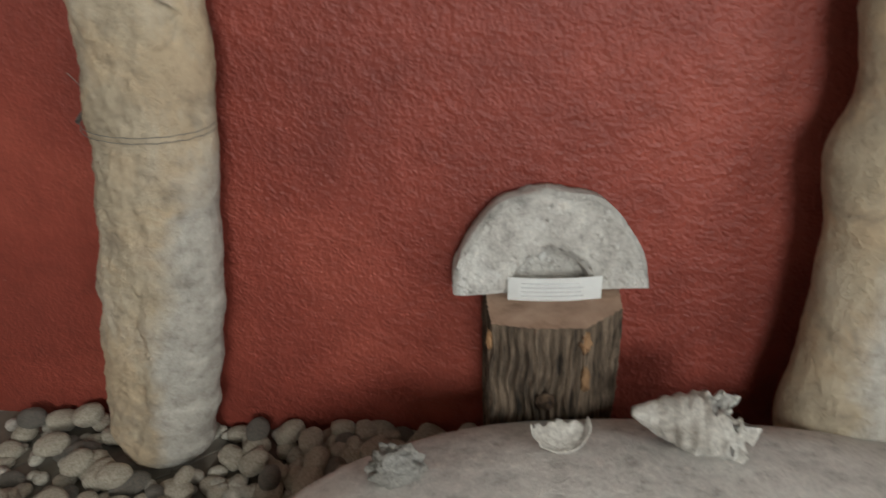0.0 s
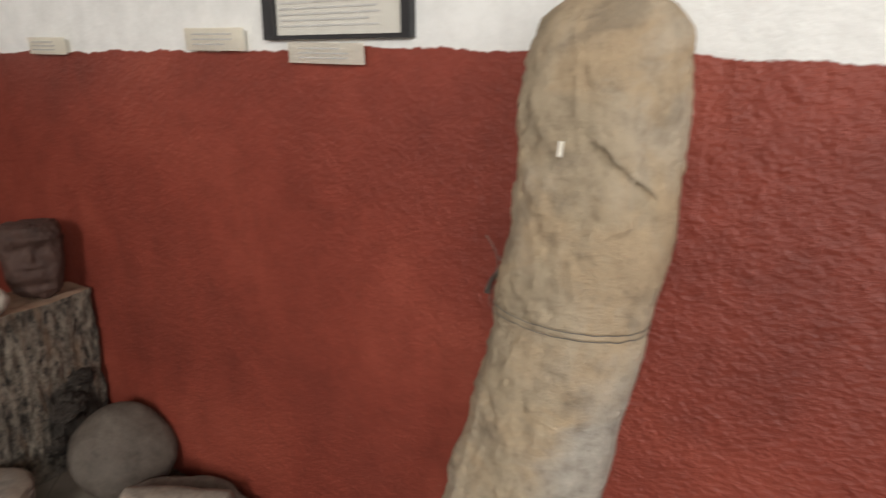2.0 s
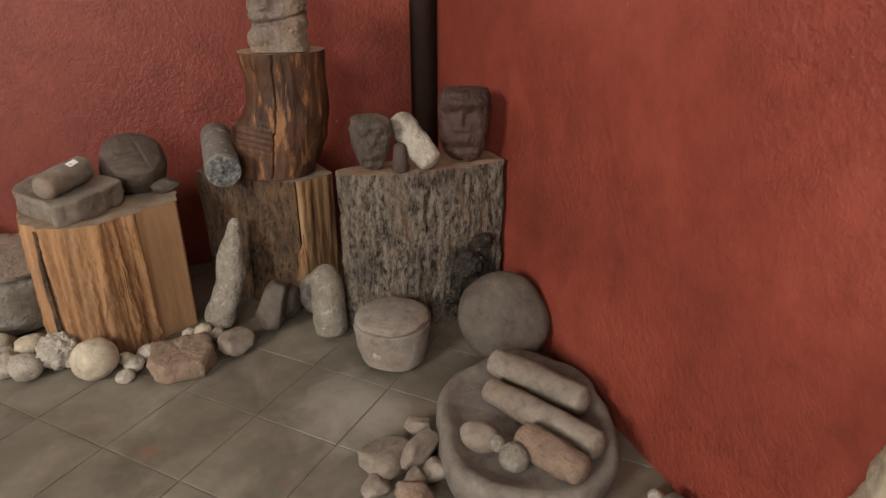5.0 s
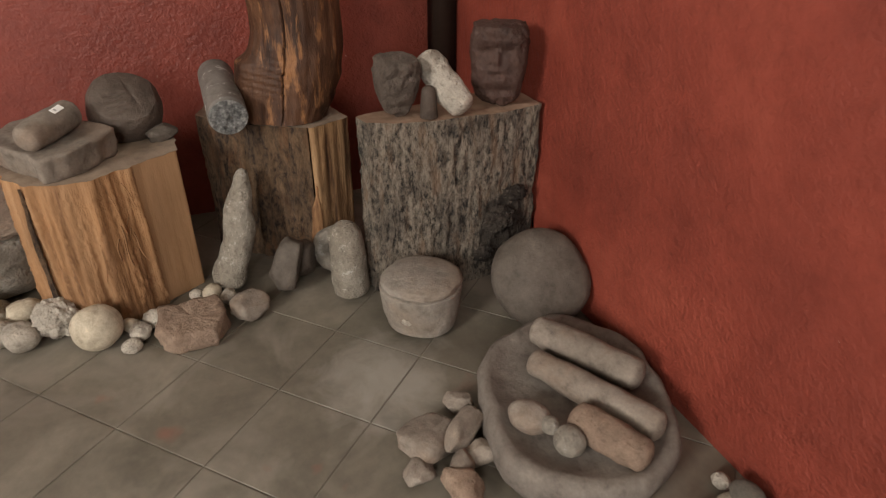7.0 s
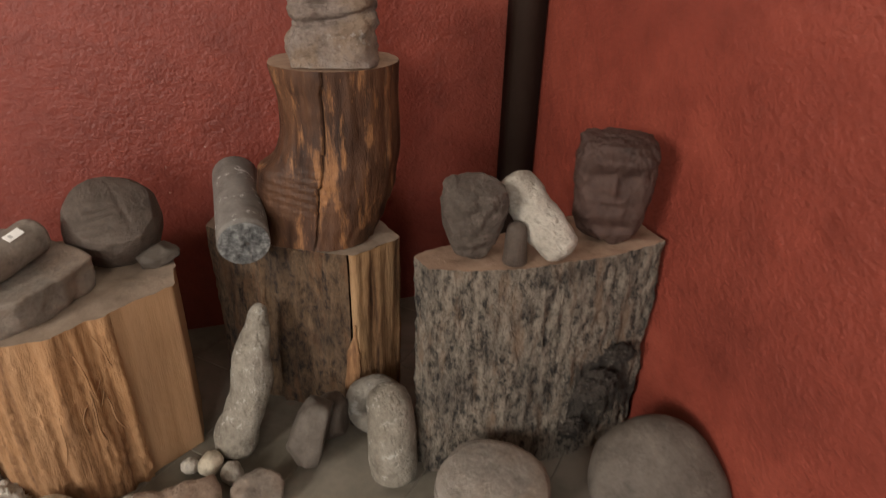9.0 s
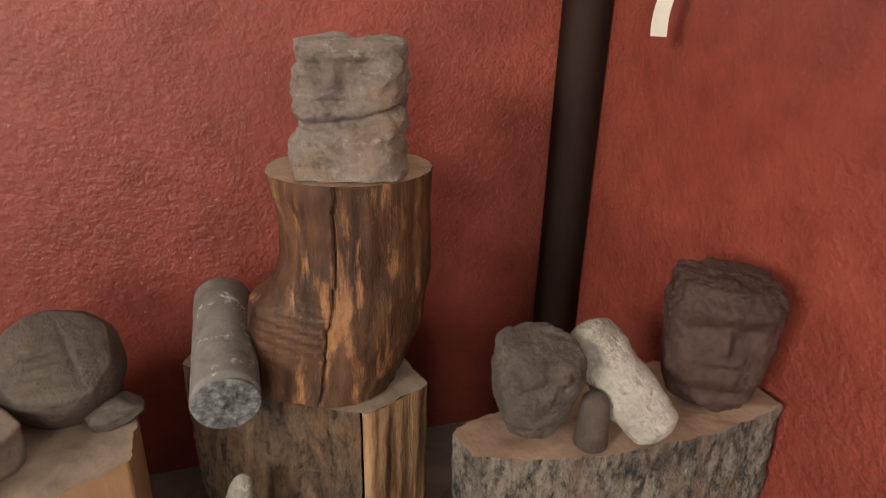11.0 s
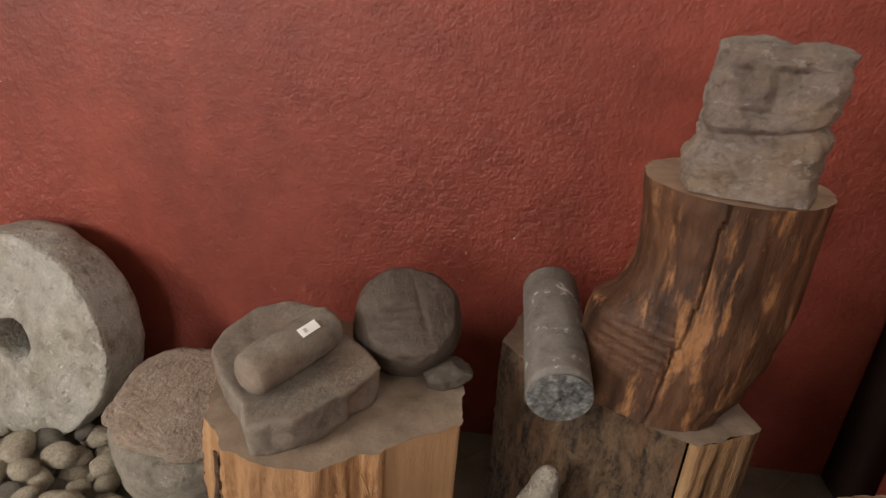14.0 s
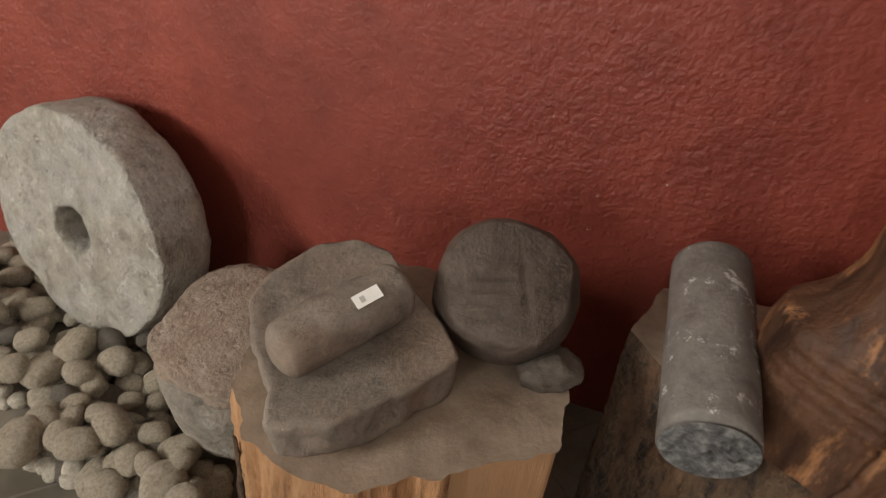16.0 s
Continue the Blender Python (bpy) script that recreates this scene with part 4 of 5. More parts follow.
def ball_shape(q):
    z = q.z if q.z < 0.62 else 0.62 + (q.z - 0.62) * 0.25
    if z > 0.5:
        for k in range(4):
            z -= 0.07 * math.exp(-((q.x - 0.18 * k + 0.05 + 0.3 * q.y) / 0.06) ** 2 - ((q.y + 0.25) / 0.22) ** 2)
        z -= 0.03 * math.exp(-((q.y - 0.2 - 0.4 * q.x) / 0.05) ** 2 - (q.x / 0.5) ** 2)
    return Vector((q.x, q.y, z))


thing("carved_ball", rock(0.076, 0.077, 0.078, 14, 0.04, 1.6, 2.2, 6, shape=ball_shape), DARK, pose(-2.450, 0.328, 0.398, -8, 38, 0), "dark round stone with carved marks on a log", "carved stone")
thing("stone_chip", rock(0.024, 0.034, 0.018, 31, 0.12, 2.0, 3, 4, facets=9), DISC, pose(-2.405, 0.393, 0.350, 0, 0, 20), "small flat grey stone chip beside a ball stone", "stone")

# ---------------------------------------------------------------- brown bark block with trunk, core and figure
out2 = [(-2.310, 0.712), (-2.350, 0.790), (-2.362, 0.806), (-2.400, 0.796), (-2.52, 0.772), (-2.62, 0.66), (-2.60, 0.50), (-2.50, 0.468), (-2.43, 0.520), (-2.365, 0.605)]
blk2 = holder("bark_log", Matrix(), "squat dark brown log block with peeled pale split corner", "log block")
fresh = lambda x, y: y > 0.70 and x > -2.40
sides, rim = log_block(out2, 0.0, 0.352, 0.005, 0.0065, 5, 45, 12, pick=lambda x, y: not fresh(x, y), levels=40)
part("bark", sides, BARK_BROWN, blk2)
part("split_side", log_block(out2, 0.0, 0.352, 0.006, 0.0045, 4, 60, 12, pick=fresh, levels=40)[0], OLDSPLIT, blk2, "pale orange split wood")
part("sawn_top", cap(rim, (-2.47, 0.66, 0.355)), DUSTY, blk2)
splinter = loft([(0.0, 0, 0, 0.015, 0.006), (0.07, 0.004, 0, 0.013, 0.006), (0.145, 0.012, 0.004, 0.003, 0.003)], 16, 14, 0.003, 30, 4)
part("splinter", splinter, SPLIT, blk2, "raised pale splinter").matrix_local = pose(-2.315, 0.700, 0.06, 0, -2, 70)

TR = [(0.355, -2.42, 0.684, 0.086, 0.086), (0.40, -2.42, 0.696, 0.090, 0.096), (0.45, -2.42, 0.707, 0.093, 0.102), (0.51, -2.42, 0.715, 0.093, 0.103), (0.57, -2.42, 0.716, 0.092, 0.100), (0.60, -2.419, 0.715, 0.093, 0.100), (0.660, -2.418, 0.711, 0.096, 0.105)]
trunk = holder("trunk_section", Matrix(), "short curved peeled trunk with orange-brown streaks on a log block", "trunk section")
tb = loft(TR, 60, 180, 0.004, 9, 6, 0.0025, 7)
for v in tb.verts:
    # swollen root on one side, drying crack on the front
    if v.co.y < 0.655:
        side = min(1.0, (0.655 - v.co.y) / 0.035)
        v.co.y -= 0.036 * side * math.exp(-max(0.0, v.co.z - 0.488) / 0.017) * math.exp(-((v.co.x + 2.43) / 0.07) ** 4)
    # folds above the root
    if v.co.x > -2.40 and v.co.y < 0.69:
        w = math.exp(-((v.co.z - 0.46) / 0.04) ** 2) * min(1.0, (0.69 - v.co.y) / 0.03)
        v.co.x += 0.0028 * w * math.sin(v.co.z * 420 + v.co.y * 90)
    crack = 0.680 + 0.002 * math.sin(v.co.z * 38) - 0.030 * ((0.66 - v.co.z) / 0.3) ** 2
    if v.co.x > -2.40 and 0.36 < v.co.z < 0.6595 and abs(v.co.y - crack) < 0.0017:
        v.co.x -= 0.014
top_faces = [f for f in tb.faces if len(f.verts) > 40]
trim = [v.co.copy() for v in max(top_faces, key=lambda f: f.calc_center_median().z).verts]
bmesh.ops.delete(tb, geom=top_faces, context="FACES_ONLY")
part("peeled_side", tb, TRUNK, trunk)
part("sawn_top", cap(trim, (-2.418, 0.708, 0.662), 7, 0.001), SAWN, trunk)

core = holder("drill_core", pose(-2.322, 0.536, 0.396, 0, 0, 0), "dark grey cylindrical drill core lying on a log", "drill core")
cm = Vector((-0.215, -0.004, 0.034)).to_track_quat("Z", "Y").to_matrix().to_4x4()
part("core_side", loft([(0.0, 0, 0, 0.0425, 0.0425), (0.225, 0, 0, 0.041, 0.041)], 20, 48, 0.0008, 20, 3, dome=(0, 0.006)), COREM, core).matrix_local = cm
ce = bmesh.new()
bmesh.ops.create_grid(ce, x_segments=26, y_segments=26, size=0.0405)
for v in ce.verts:
    r = max(abs(v.co.x), abs(v.co.y))
    if v.co.length > 0:
        v.co = v.co.normalized() * r
    v.co.z = -0.004 - 0.006 * fbm(v.co * 70, 4) * (1 - (v.co.xy.length / 0.041) ** 4)
part("broken_end", ce, COREEND, core, "rough broken end with pale crystals").matrix_local = cm


def figure():
    """A carved block: a squat broken base and a broad flat-topped head above a slanting groove, with worn relief."""
    keys = [(0.0, 0, 0, 0.060, 0.071), (0.035, 0, 0.0, 0.062, 0.072), (0.064, 0, 0.004, 0.057, 0.067), (0.092, 0.002, 0.004, 0.058, 0.067), (0.13, 0.002, 0.005, 0.060, 0.069), (0.180, 0, 0.006, 0.056, 0.066)]
    bm = loft(keys, 110, 130, 0.004, 14, 9, dome=(0, 0.010))
    for v in bm.verts:
        # squarer plan
        a = math.atan2(v.co.y, v.co.x)
        k = (abs(math.cos(a)) ** 4.5 + abs(math.sin(a)) ** 4.5) ** (-1 / 4.5)
        v.co.x *= k
        v.co.y *= k
        n = Vector((v.co.x, v.co.y, 0))
        n = n.normalized() if n.length > 0.004 else Vector()
        # groove under the chin, rising to one side
        groove = v.co.z - (0.074 + 0.12 * v.co.y + 1.6 * max(0.0, v.co.y + 0.01) ** 2 if v.co.x > 0 else 0.080)
        v.co -= n * (0.011 * math.exp(-(groove / 0.0065) ** 2))
        y, z = v.co.y, v.co.z
        if v.co.x > 0.02:
            g = lambda cy, cz, sy, sz: math.exp(-((y - cy) / sy) ** 2 - ((z - cz) / sz) ** 2)
            v.co.x += 0.012 * g(-0.012, 0.126, 0.008, 0.022) + 0.006 * g(-0.012, 0.156, 0.05, 0.008) - 0.009 * g(-0.036, 0.144, 0.014, 0.005) - 0.009 * g(0.014, 0.146, 0.014, 0.005) - 0.008 * g(-0.012, 0.100, 0.017, 0.003) + 0.006 * g(-0.012, 0.088, 0.026, 0.008)
        # broken facets and grain
        w = noise.noise(v.co * 30 + Vector((3, 1, 4)))
        v.co += n * (0.0055 * fbm(v.co * 38, 5) - 0.012 * max(0.0, w - 0.15))
        if z > 0.16:
            v.co.z += 0.005 * fbm(Vector((v.co.x * 28, v.co.y * 28, 2)), 4) - 0.005 * math.exp(-((y - 0.012) / 0.010) ** 2)
    return bm


thing("carved_figure", figure(), BROWN, pose(-2.39, 0.707, 0.660, 0, -3, -14) @ Matrix.Diagonal((0.95, 0.95, 0.90, 1)), "squat brown stone carving with a broad flat face on a trunk", "carving")

# ---------------------------------------------------------------- grey bark block with carved heads
out3 = [(-2.178, 0.779), (-2.132, 0.788), (-2.110, 0.85), (-2.094, 0.95), (-2.094, 1.04), (-2.106, 1.12), (-2.118, 1.188), (-2.215, 1.188), (-2.250, 1.09), (-2.215, 0.92), (-2.197, 0.82)]
blk3 = holder("grey_log", Matrix(), "broad log block with cracked grey lichen-like bark in the corner", "log block")
sides, rim = log_block(out3, 0.0, 0.412, 0.005, 0.0052, 22, 80, 15, levels=70, top_wave=0.004)
part("bark", sides, BARK_GREY, blk3)
part("sawn_top", cap(rim, (-2.165, 1.0, 0.414)), SAWN, blk3)
CHAR = stone_material("charred_knot_wood", (0.012, 0.009, 0.007), (0.035, 0.026, 0.02), (0.10, 0.08, 0.065), 30, 0.006, rough=0.85, flecks=(0.20, 0.17, 0.14))
part("knot", rock(0.016, 0.040, 0.032, 44, 0.30, 2.6, sub=5, fine=0.14), CHAR, blk3, "charred broken branch stub").location = (-2.098, 1.085, 0.155)
part("knot", rock(0.013, 0.028, 0.018, 46, 0.30, 2.8, sub=5, fine=0.14), CHAR, blk3, "charred broken branch stub").location = (-2.10, 1.125, 0.215)
part("knot", rock(0.013, 0.024, 0.022, 47, 0.30, 2.8, sub=5, fine=0.14), CHAR, blk3, "charred broken branch stub").location = (-2.098, 1.05, 0.07)


def head(sx, sy, sz, seed, power, mark=1.0, taper=0.2, flat=0.8):
    """A carved block, broad and broken above and narrower at the neck, with a worn relief in front."""
    bm = rock(sx, sy, sz, seed, 0.07, 1.9, power, 6, fine=0.02, shape=lambda q: Vector((q.x * (1 + taper * q.z), q.y * (1 + taper * q.z), q.z if q.z < flat else flat + (q.z - flat) * 0.2)))
    for v in bm.verts:
        x, y, z = v.co.x / sx, v.co.y / sy, v.co.z / sz
        if x > 0.2:
            g = lambda cy, cz, a, b: math.exp(-((y - cy) / a) ** 2 - ((z - cz) / b) ** 2)
            v.co.x += sx * mark * (0.20 * g(0, 0.12, 0.11, 0.17) + 0.24 * g(0, 0.60, 1.1, 0.16) - 0.20 * g(-0.38, 0.30, 0.20, 0.09) - 0.20 * g(0.38, 0.30, 0.20, 0.09) - 0.12 * g(0, -0.22, 0.30, 0.045) + 0.08 * g(0, -0.12, 0.34, 0.07) + 0.10 * g(0, -0.36, 0.34, 0.10) - 0.16 * g(0, -0.62, 1.2, 0.10))
        # broken upper surface
        if z > 0.35:
            v.co += Vector((x, y, 0.6)).normalized() * 0.09 * sx * fbm(v.co * 55, 4)
    return bm


thing("stone_sculpture", seat(head(0.042, 0.045, 0.068, 3, 2.5, 0.55, 0.24, 0.74)), HEADM, pose(-2.152, 0.863, 0.412, 0, 4, -6), "small dark stone head carving on a log block", "carving")
thing("stone_sculpture", seat(head(0.050, 0.058, 0.091, 6, 3.4, 0.9, 0.10, 0.80)), MAROON, pose(-2.152, 1.094, 0.412, 0, 0, -30), "tall dark red stone head carving on a log block", "carving")
thing("white_stone", turned(roller(0.150, 0.033, 7, 0.14, 0.007), 0, 0, 0), PALE, look((-2.138, 0.962, 0.476), (-2.138 + 0.075, 0.962 + 0.055, 0.476 - 0.078)), "pale elongated pitted stone leaning against a carving", "stone")
thing("stone_pestle", loft([(0, 0, 0, 0.019, 0.019), (0.04, 0, 0, 0.0165, 0.0165), (0.068, 0, 0, 0.014, 0.014)], 14, 24, 0.001, 30, 2, dome=(0.003, 0.012)), DARK, pose(-2.118, 0.921, 0.412), "small dark stone peg standing on a log block", "stone peg")

# ---------------------------------------------------------------- stones on the floor of the corner
thing("cone_stone", seat(turned(loft([(0, 0, 0, 0.043, 0.041), (0.15, -0.022, 0.044, 0.037, 0.036), (0.268, -0.050, 0.068, 0.017, 0.017)], 60, 44, 0.005, 20, 4, dome=(0.012, 0.03)), 0, 0, 0)), PITTED,
      pose(-2.288, 0.476, 0.0, 0, 0, 0), "tall pitted grey cone-shaped stone leaning against a log", "stone")
thing("oval_stone", seat(turned(loft([(0, 0, 0, 0.044, 0.040), (0.08, 0, 0, 0.046, 0.042), (0.16, 0, 0, 0.042, 0.038), (0.185, 0, 0, 0.036, 0.032)], 44, 44, 0.004, 16, 8, dome=(0.02, 0.035)), 0, -10, 0)), PITTED,
      pose(-2.132, 0.735, 0.0, 0, 0, 0), "pale grey oval stone standing upright on the floor", "stone")


def holed_stone():
    bm = bmesh.new()
    R, N, M = 0.052, 40, 20
    for i in range(N):
        a = 2 * math.pi * i / N
        for j in range(M):
            b = 2 * math.pi * j / M
            r = 0.032 + 0.021 * math.cos(b)
            k = 1 + 0.06 * noise.noise(Vector((math.cos(a) * 1.5, math.sin(a) * 1.5, 3)))
            bm.verts.new((0.022 * math.sin(b), r * k * math.cos(a), r * k * math.sin(a)))
    bm.verts.ensure_lookup_table()
    for i in range(N):
        for j in range(M):
            k, q = (i + 1) % N, (j + 1) % M
            bm.faces.new((bm.verts[i * M + j], bm.verts[k * M + j], bm.verts[k * M + q], bm.verts[i * M + q]))
    return bm


thing("holed_stone", seat(turned(holed_stone(), 0, -12, 0)), DRUM, pose(-2.262, 0.732, 0.0, 0, 0, -20) @ Matrix.Scale(1.12, 4), "round grey stone with a drilled hole behind an oval stone", "stone")


def mortar():
    bm = loft([(0, 0, 0, 0.074, 0.074), (0.05, 0, 0, 0.083, 0.083), (0.112, 0, 0, 0.089, 0.089)], 26, 56, 0.004, 14, 5, dome=(0.012, 0.008))
    for v in bm.verts:
        if v.co.z > 0.108:
            v.co.z += 0.004 * fbm(v.co * 30, 3)
    return bm


mo = holder("stone_mortar", pose(-1.985, 0.853, 0.0, 0, 0, 40), "round grey stone vessel with a flat top on the tile floor", "stone vessel")
MORTAR = stone_material("smooth_worn_vessel_stone", (0.18, 0.158, 0.134), (0.235, 0.207, 0.178), (0.285, 0.252, 0.218), 9, 0.0022, zones=(0.235, 0.19, 0.15))
part("vessel", mortar(), MORTAR, mo)
part("lid_face", seat(rock(0.085, 0.085, 0.018, 5, 0.05, 2, 2.2, 5), 0.094), MORTAR, mo, "slightly domed top face")

part("chipped_patch", rock(0.004, 0.013, 0.011, 3, 0.3, 2.5, sub=3), PALE, mo, "pale chipped patch").matrix_local = pose(0, 0, 0, 0, 0, -40) @ pose(0.060, -0.052, 0.052, 0, 12, -40)
thing("disc_stone", rock(0.108, 0.103, 0.060, 17, 0.03, 1.3, 2.2, 5), DISC, pose(-1.918, 1.102, 0.095, 38, 38, 30), "large smooth grey disc-shaped stone leaning in the corner", "stone")


def basin():
    out = [(0.21, -0.05), (0.20, 0.05), (0.14, 0.12), (0.02, 0.155), (-0.12, 0.16), (-0.22, 0.10), (-0.24, 0.02), (-0.19, -0.09), (-0.10, -0.16), (0.05, -0.19), (0.16, -0.15)]
    for _ in range(3):
        out = [q for p, r in zip(out, out[1:] + out[:1]) for q in ((p[0] * 0.75 + r[0] * 0.25, p[1] * 0.75 + r[1] * 0.25), (p[0] * 0.25 + r[0] * 0.75, p[1] * 0.25 + r[1] * 0.75))]
    pts = resample(out, 0.012)
    bm = bmesh.new()
    n = len(pts)
    rows = []
    for f, z in ((0.94, 0.0), (1.0, 0.02), (1.01, 0.045), (0.98, 0.062), (0.93, 0.068), (0.86, 0.063), (0.78, 0.052), (0.6, 0.046), (0.35, 0.043), (0.12, 0.042)):
        rows.append([bm.verts.new(Vector((x * f, y * f, z + 0.004 * fbm(Vector((x * 9, y * 9, z * 20)), 3))) + Vector((x, y, 0)).normalized() * 0.012 * fbm(Vector((x * 8, y * 8, z * 9)), 3)) for x, y in pts])
    for a, b in zip(rows, rows[1:]):
        for i in range(n):
            j = (i + 1) % n
            bm.faces.new((a[i], a[j], b[j], b[i]))
    bm.faces.new(list(reversed(rows[0])))
    bm.faces.new(rows[-1])
    return bm


thing("stone_basin", basin(), BASIN, pose(-1.605, 1.012, 0.0, 0, 0, -8), "flat hollowed grey stone basin holding stone rollers", "stone basin")


def lying(name, a, b, r, mat, seed, label, cat, amp=0.003, taper=0.12):
    a, b = Vector(a), Vector(b)
    m = Matrix.Translation((a + b) / 2) @ (b - a).to_track_quat("Z", "Y").to_matrix().to_4x4()
    return thing(name, roller((b - a).length, r, seed, taper, amp), mat, m, label, cat, "rollers in the basin")


lying("stone_roller", (-1.775, 1.005, 0.092), (-1.585, 1.125, 0.080), 0.032, GREY, 3, "thick grey stone roller lying in a basin", "grinding stone", 0.004)
lying("stone_roller", (-1.710, 0.968, 0.074), (-1.475, 1.085, 0.074), 0.029, GREY, 5, "long smooth grey stone roller lying in a basin", "grinding stone")
lying("reddish_roller", (-1.560, 0.962, 0.076), (-1.435, 1.030, 0.076), 0.030, REDSTONE, 8, "short reddish rough stone roller in a basin", "grinding stone", 0.005)
thing("pebble_stone", rock(0.038, 0.030, 0.026, 3, 0.06, 1.6, sub=4), GREY, pose(-1.585, 0.900, 0.070, 0, 0, 40), "grey oval stone in a basin", "stone")
thing("knobbed_stone", rock(0.027, 0.026, 0.025, 9, 0.05, 1.8, sub=4), DRUM, pose(-1.516, 0.935, 0.070), "small round knobbed stone in a basin", "stone")
thing("knobbed_stone", rock(0.016, 0.015, 0.016, 10, 0.05, 1.8, sub=3), DRUM, pose(-1.550, 0.918, 0.078), "small round knobbed stone in a basin", "stone")
for x, y, sx, sy, sz, s, rz in ((-1.648, 0.742, 0.046, 0.046, 0.024, 1, 30), (-1.707, 0.823, 0.028, 0.020, 0.018, 2, 60), (-1.635, 0.803, 0.056, 0.022, 0.026, 3, 130), (-1.590, 0.705, 0.024, 0.026, 0.014, 4, 0), (-1.572, 0.775, 0.030, 0.018, 0.020, 5, 135), (-1.585, 0.812, 0.030, 0.022, 0.020, 6, 80), (-1.535, 0.765, 0.04, 0.03, 0.022, 7, 20)):
    thing("flat_stone", seat(rock(sx, sy, sz, s, 0.10, 1.6, 3.2, 4, facets=7)), REDSTONE if s > 6 else GREY, pose(x, y, 0, 0, 0, rz), "angular grey stone fragment on the floor by a basin", "stone", "fragments by the basin")

thing("wedge_stone", seat(turned(rock(0.032, 0.034, 0.066, 12, 0.06, 1.6, 4.0, 4, facets=5), -24, -14, 0)), DISC, pose(-2.210, 0.604, 0, 0, 0, -10), "dark grey wedge-shaped stone tilted against a log", "stone")
thing("wedge_stone", seat(rock(0.035, 0.03, 0.045, 13, 0.06, 1.6, 3.2, 4, facets=6)), DARK, pose(-2.262, 0.652, 0, 0, 0, 10), "dark blunt stone standing behind a wedge", "stone")
thing("arrow_stone", seat(rock(0.036, 0.042, 0.026, 16, 0.12, 1.8, 3.0, 4, facets=8)), GREY, pose(-2.150, 0.508, 0, 0, 6, 30), "grey angular notched stone lying on the tiles", "stone")


def brick_piece():
    """A broken slab of fired clay: worn level top, ragged ends."""
    pts = resample([(0.062, -0.044), (0.068, 0.036), (0.006, 0.070), (-0.066, 0.058), (-0.072, -0.060), (0.012, -0.076)], 0.005)
    bm = bmesh.new()
    rows = []
    for f, z in ((0.94, 0.0), (1.0, 0.006), (1.0, 0.018), (1.01, 0.032), (0.99, 0.041), (0.95, 0.045), (0.8, 0.046), (0.5, 0.045), (0.15, 0.046)):
        rows.append([bm.verts.new(Vector((x * f, y * f, z + 0.003 * fbm(Vector((x * 30, y * 30, 1)), 4) * min(1, z / 0.03))) + Vector((x, y, 0)).normalized() * 0.008 * fbm(Vector((x * 24, y * 24, z * 40)), 5) * (1 if f > 0.9 else 0.1)) for x, y in pts])
    for a, b in zip(rows, rows[1:]):
        for i in range(len(pts)):
            j = (i + 1) % len(pts)
            bm.faces.new((a[i], a[j], b[j], b[i]))
    bm.faces.new(list(reversed(rows[0])))
    bm.faces.new(rows[-1])
    return bm


thing("old_brick", brick_piece(), REDSTONE, pose(-2.116, 0.388, 0, 0, 0, 6), "broken terracotta brick piece on the floor", "brick")
thing("ball_stone", seat(rock(0.050, 0.050, 0.046, 20, 0.04, 1.4, sub=4)), PEBBLE, pose(-2.145, 0.206, 0), "round cream-grey ball stone by a log", "stone")
thing("fossil_stone", seat(rock(0.042, 0.044, 0.042, 22, 0.16, 3.2, sub=5, fine=0.08)), PALE, pose(-2.21, 0.126, 0), "pale lumpy fossil stone by a log", "stone")
for x, y, r, s in ((-2.19, 0.060, 0.036, 1), (-2.215, 0.01, 0.035, 2), (-2.275, 0.055, 0.036, 3), (-2.275, -0.01, 0.030, 4), (-2.14, 0.282, 0.022, 5), (-2.175, 0.262, 0.018, 6), (-2.175, 0.312, 0.024, 7), (-2.10, 0.266, 0.018, 8), (-2.240, 0.432, 0.021, 9), (-2.208, 0.468, 0.020, 10), (-2.25, 0.398, 0.015, 11)):
    thing("small_stone", seat(rock(r * 1.15, r, r * 0.85, s + 40, 0.10, 1.8, sub=3, facets=3)), PALE if s % 3 else PEBBLE, pose(x, y, 0, 0, 0, s * 37), "small pale rounded stone at the foot of a log", "stone", "stones along the log")
thing("small_stone", seat(rock(0.016, 0.014, 0.013, 77, 0.1, 2, sub=3)), PALE, pose(-1.40, 1.15, 0), "tiny white pebble by the wall", "stone")

# ---------------------------------------------------------------- drum stone and millstone by the west wall
drum = holder("drum_stone", pose(-2.495, -0.030, 0.006, -4, 6, 0) @ Matrix.Scale(1.06, 4), "squat round stone drum with rough pinkish top beside a log", "stone drum")
part("drum_body", loft([(0, 0, 0, 0.100, 0.105), (0.06, 0, 0, 0.118, 0.122), (0.13, 0, 0, 0.120, 0.124), (0.17, 0, 0, 0.112, 0.116)], 36, 64, 0.007, 12, 3, dome=(0.02, 0.02)), DRUM, drum)
part("rough_top", seat(rock(0.112, 0.116, 0.017, 6, 0.08, 2.5, 2.6, 5, fine=0.03), 0.158), DRUMTOP, drum, "rough pinkish worn top")


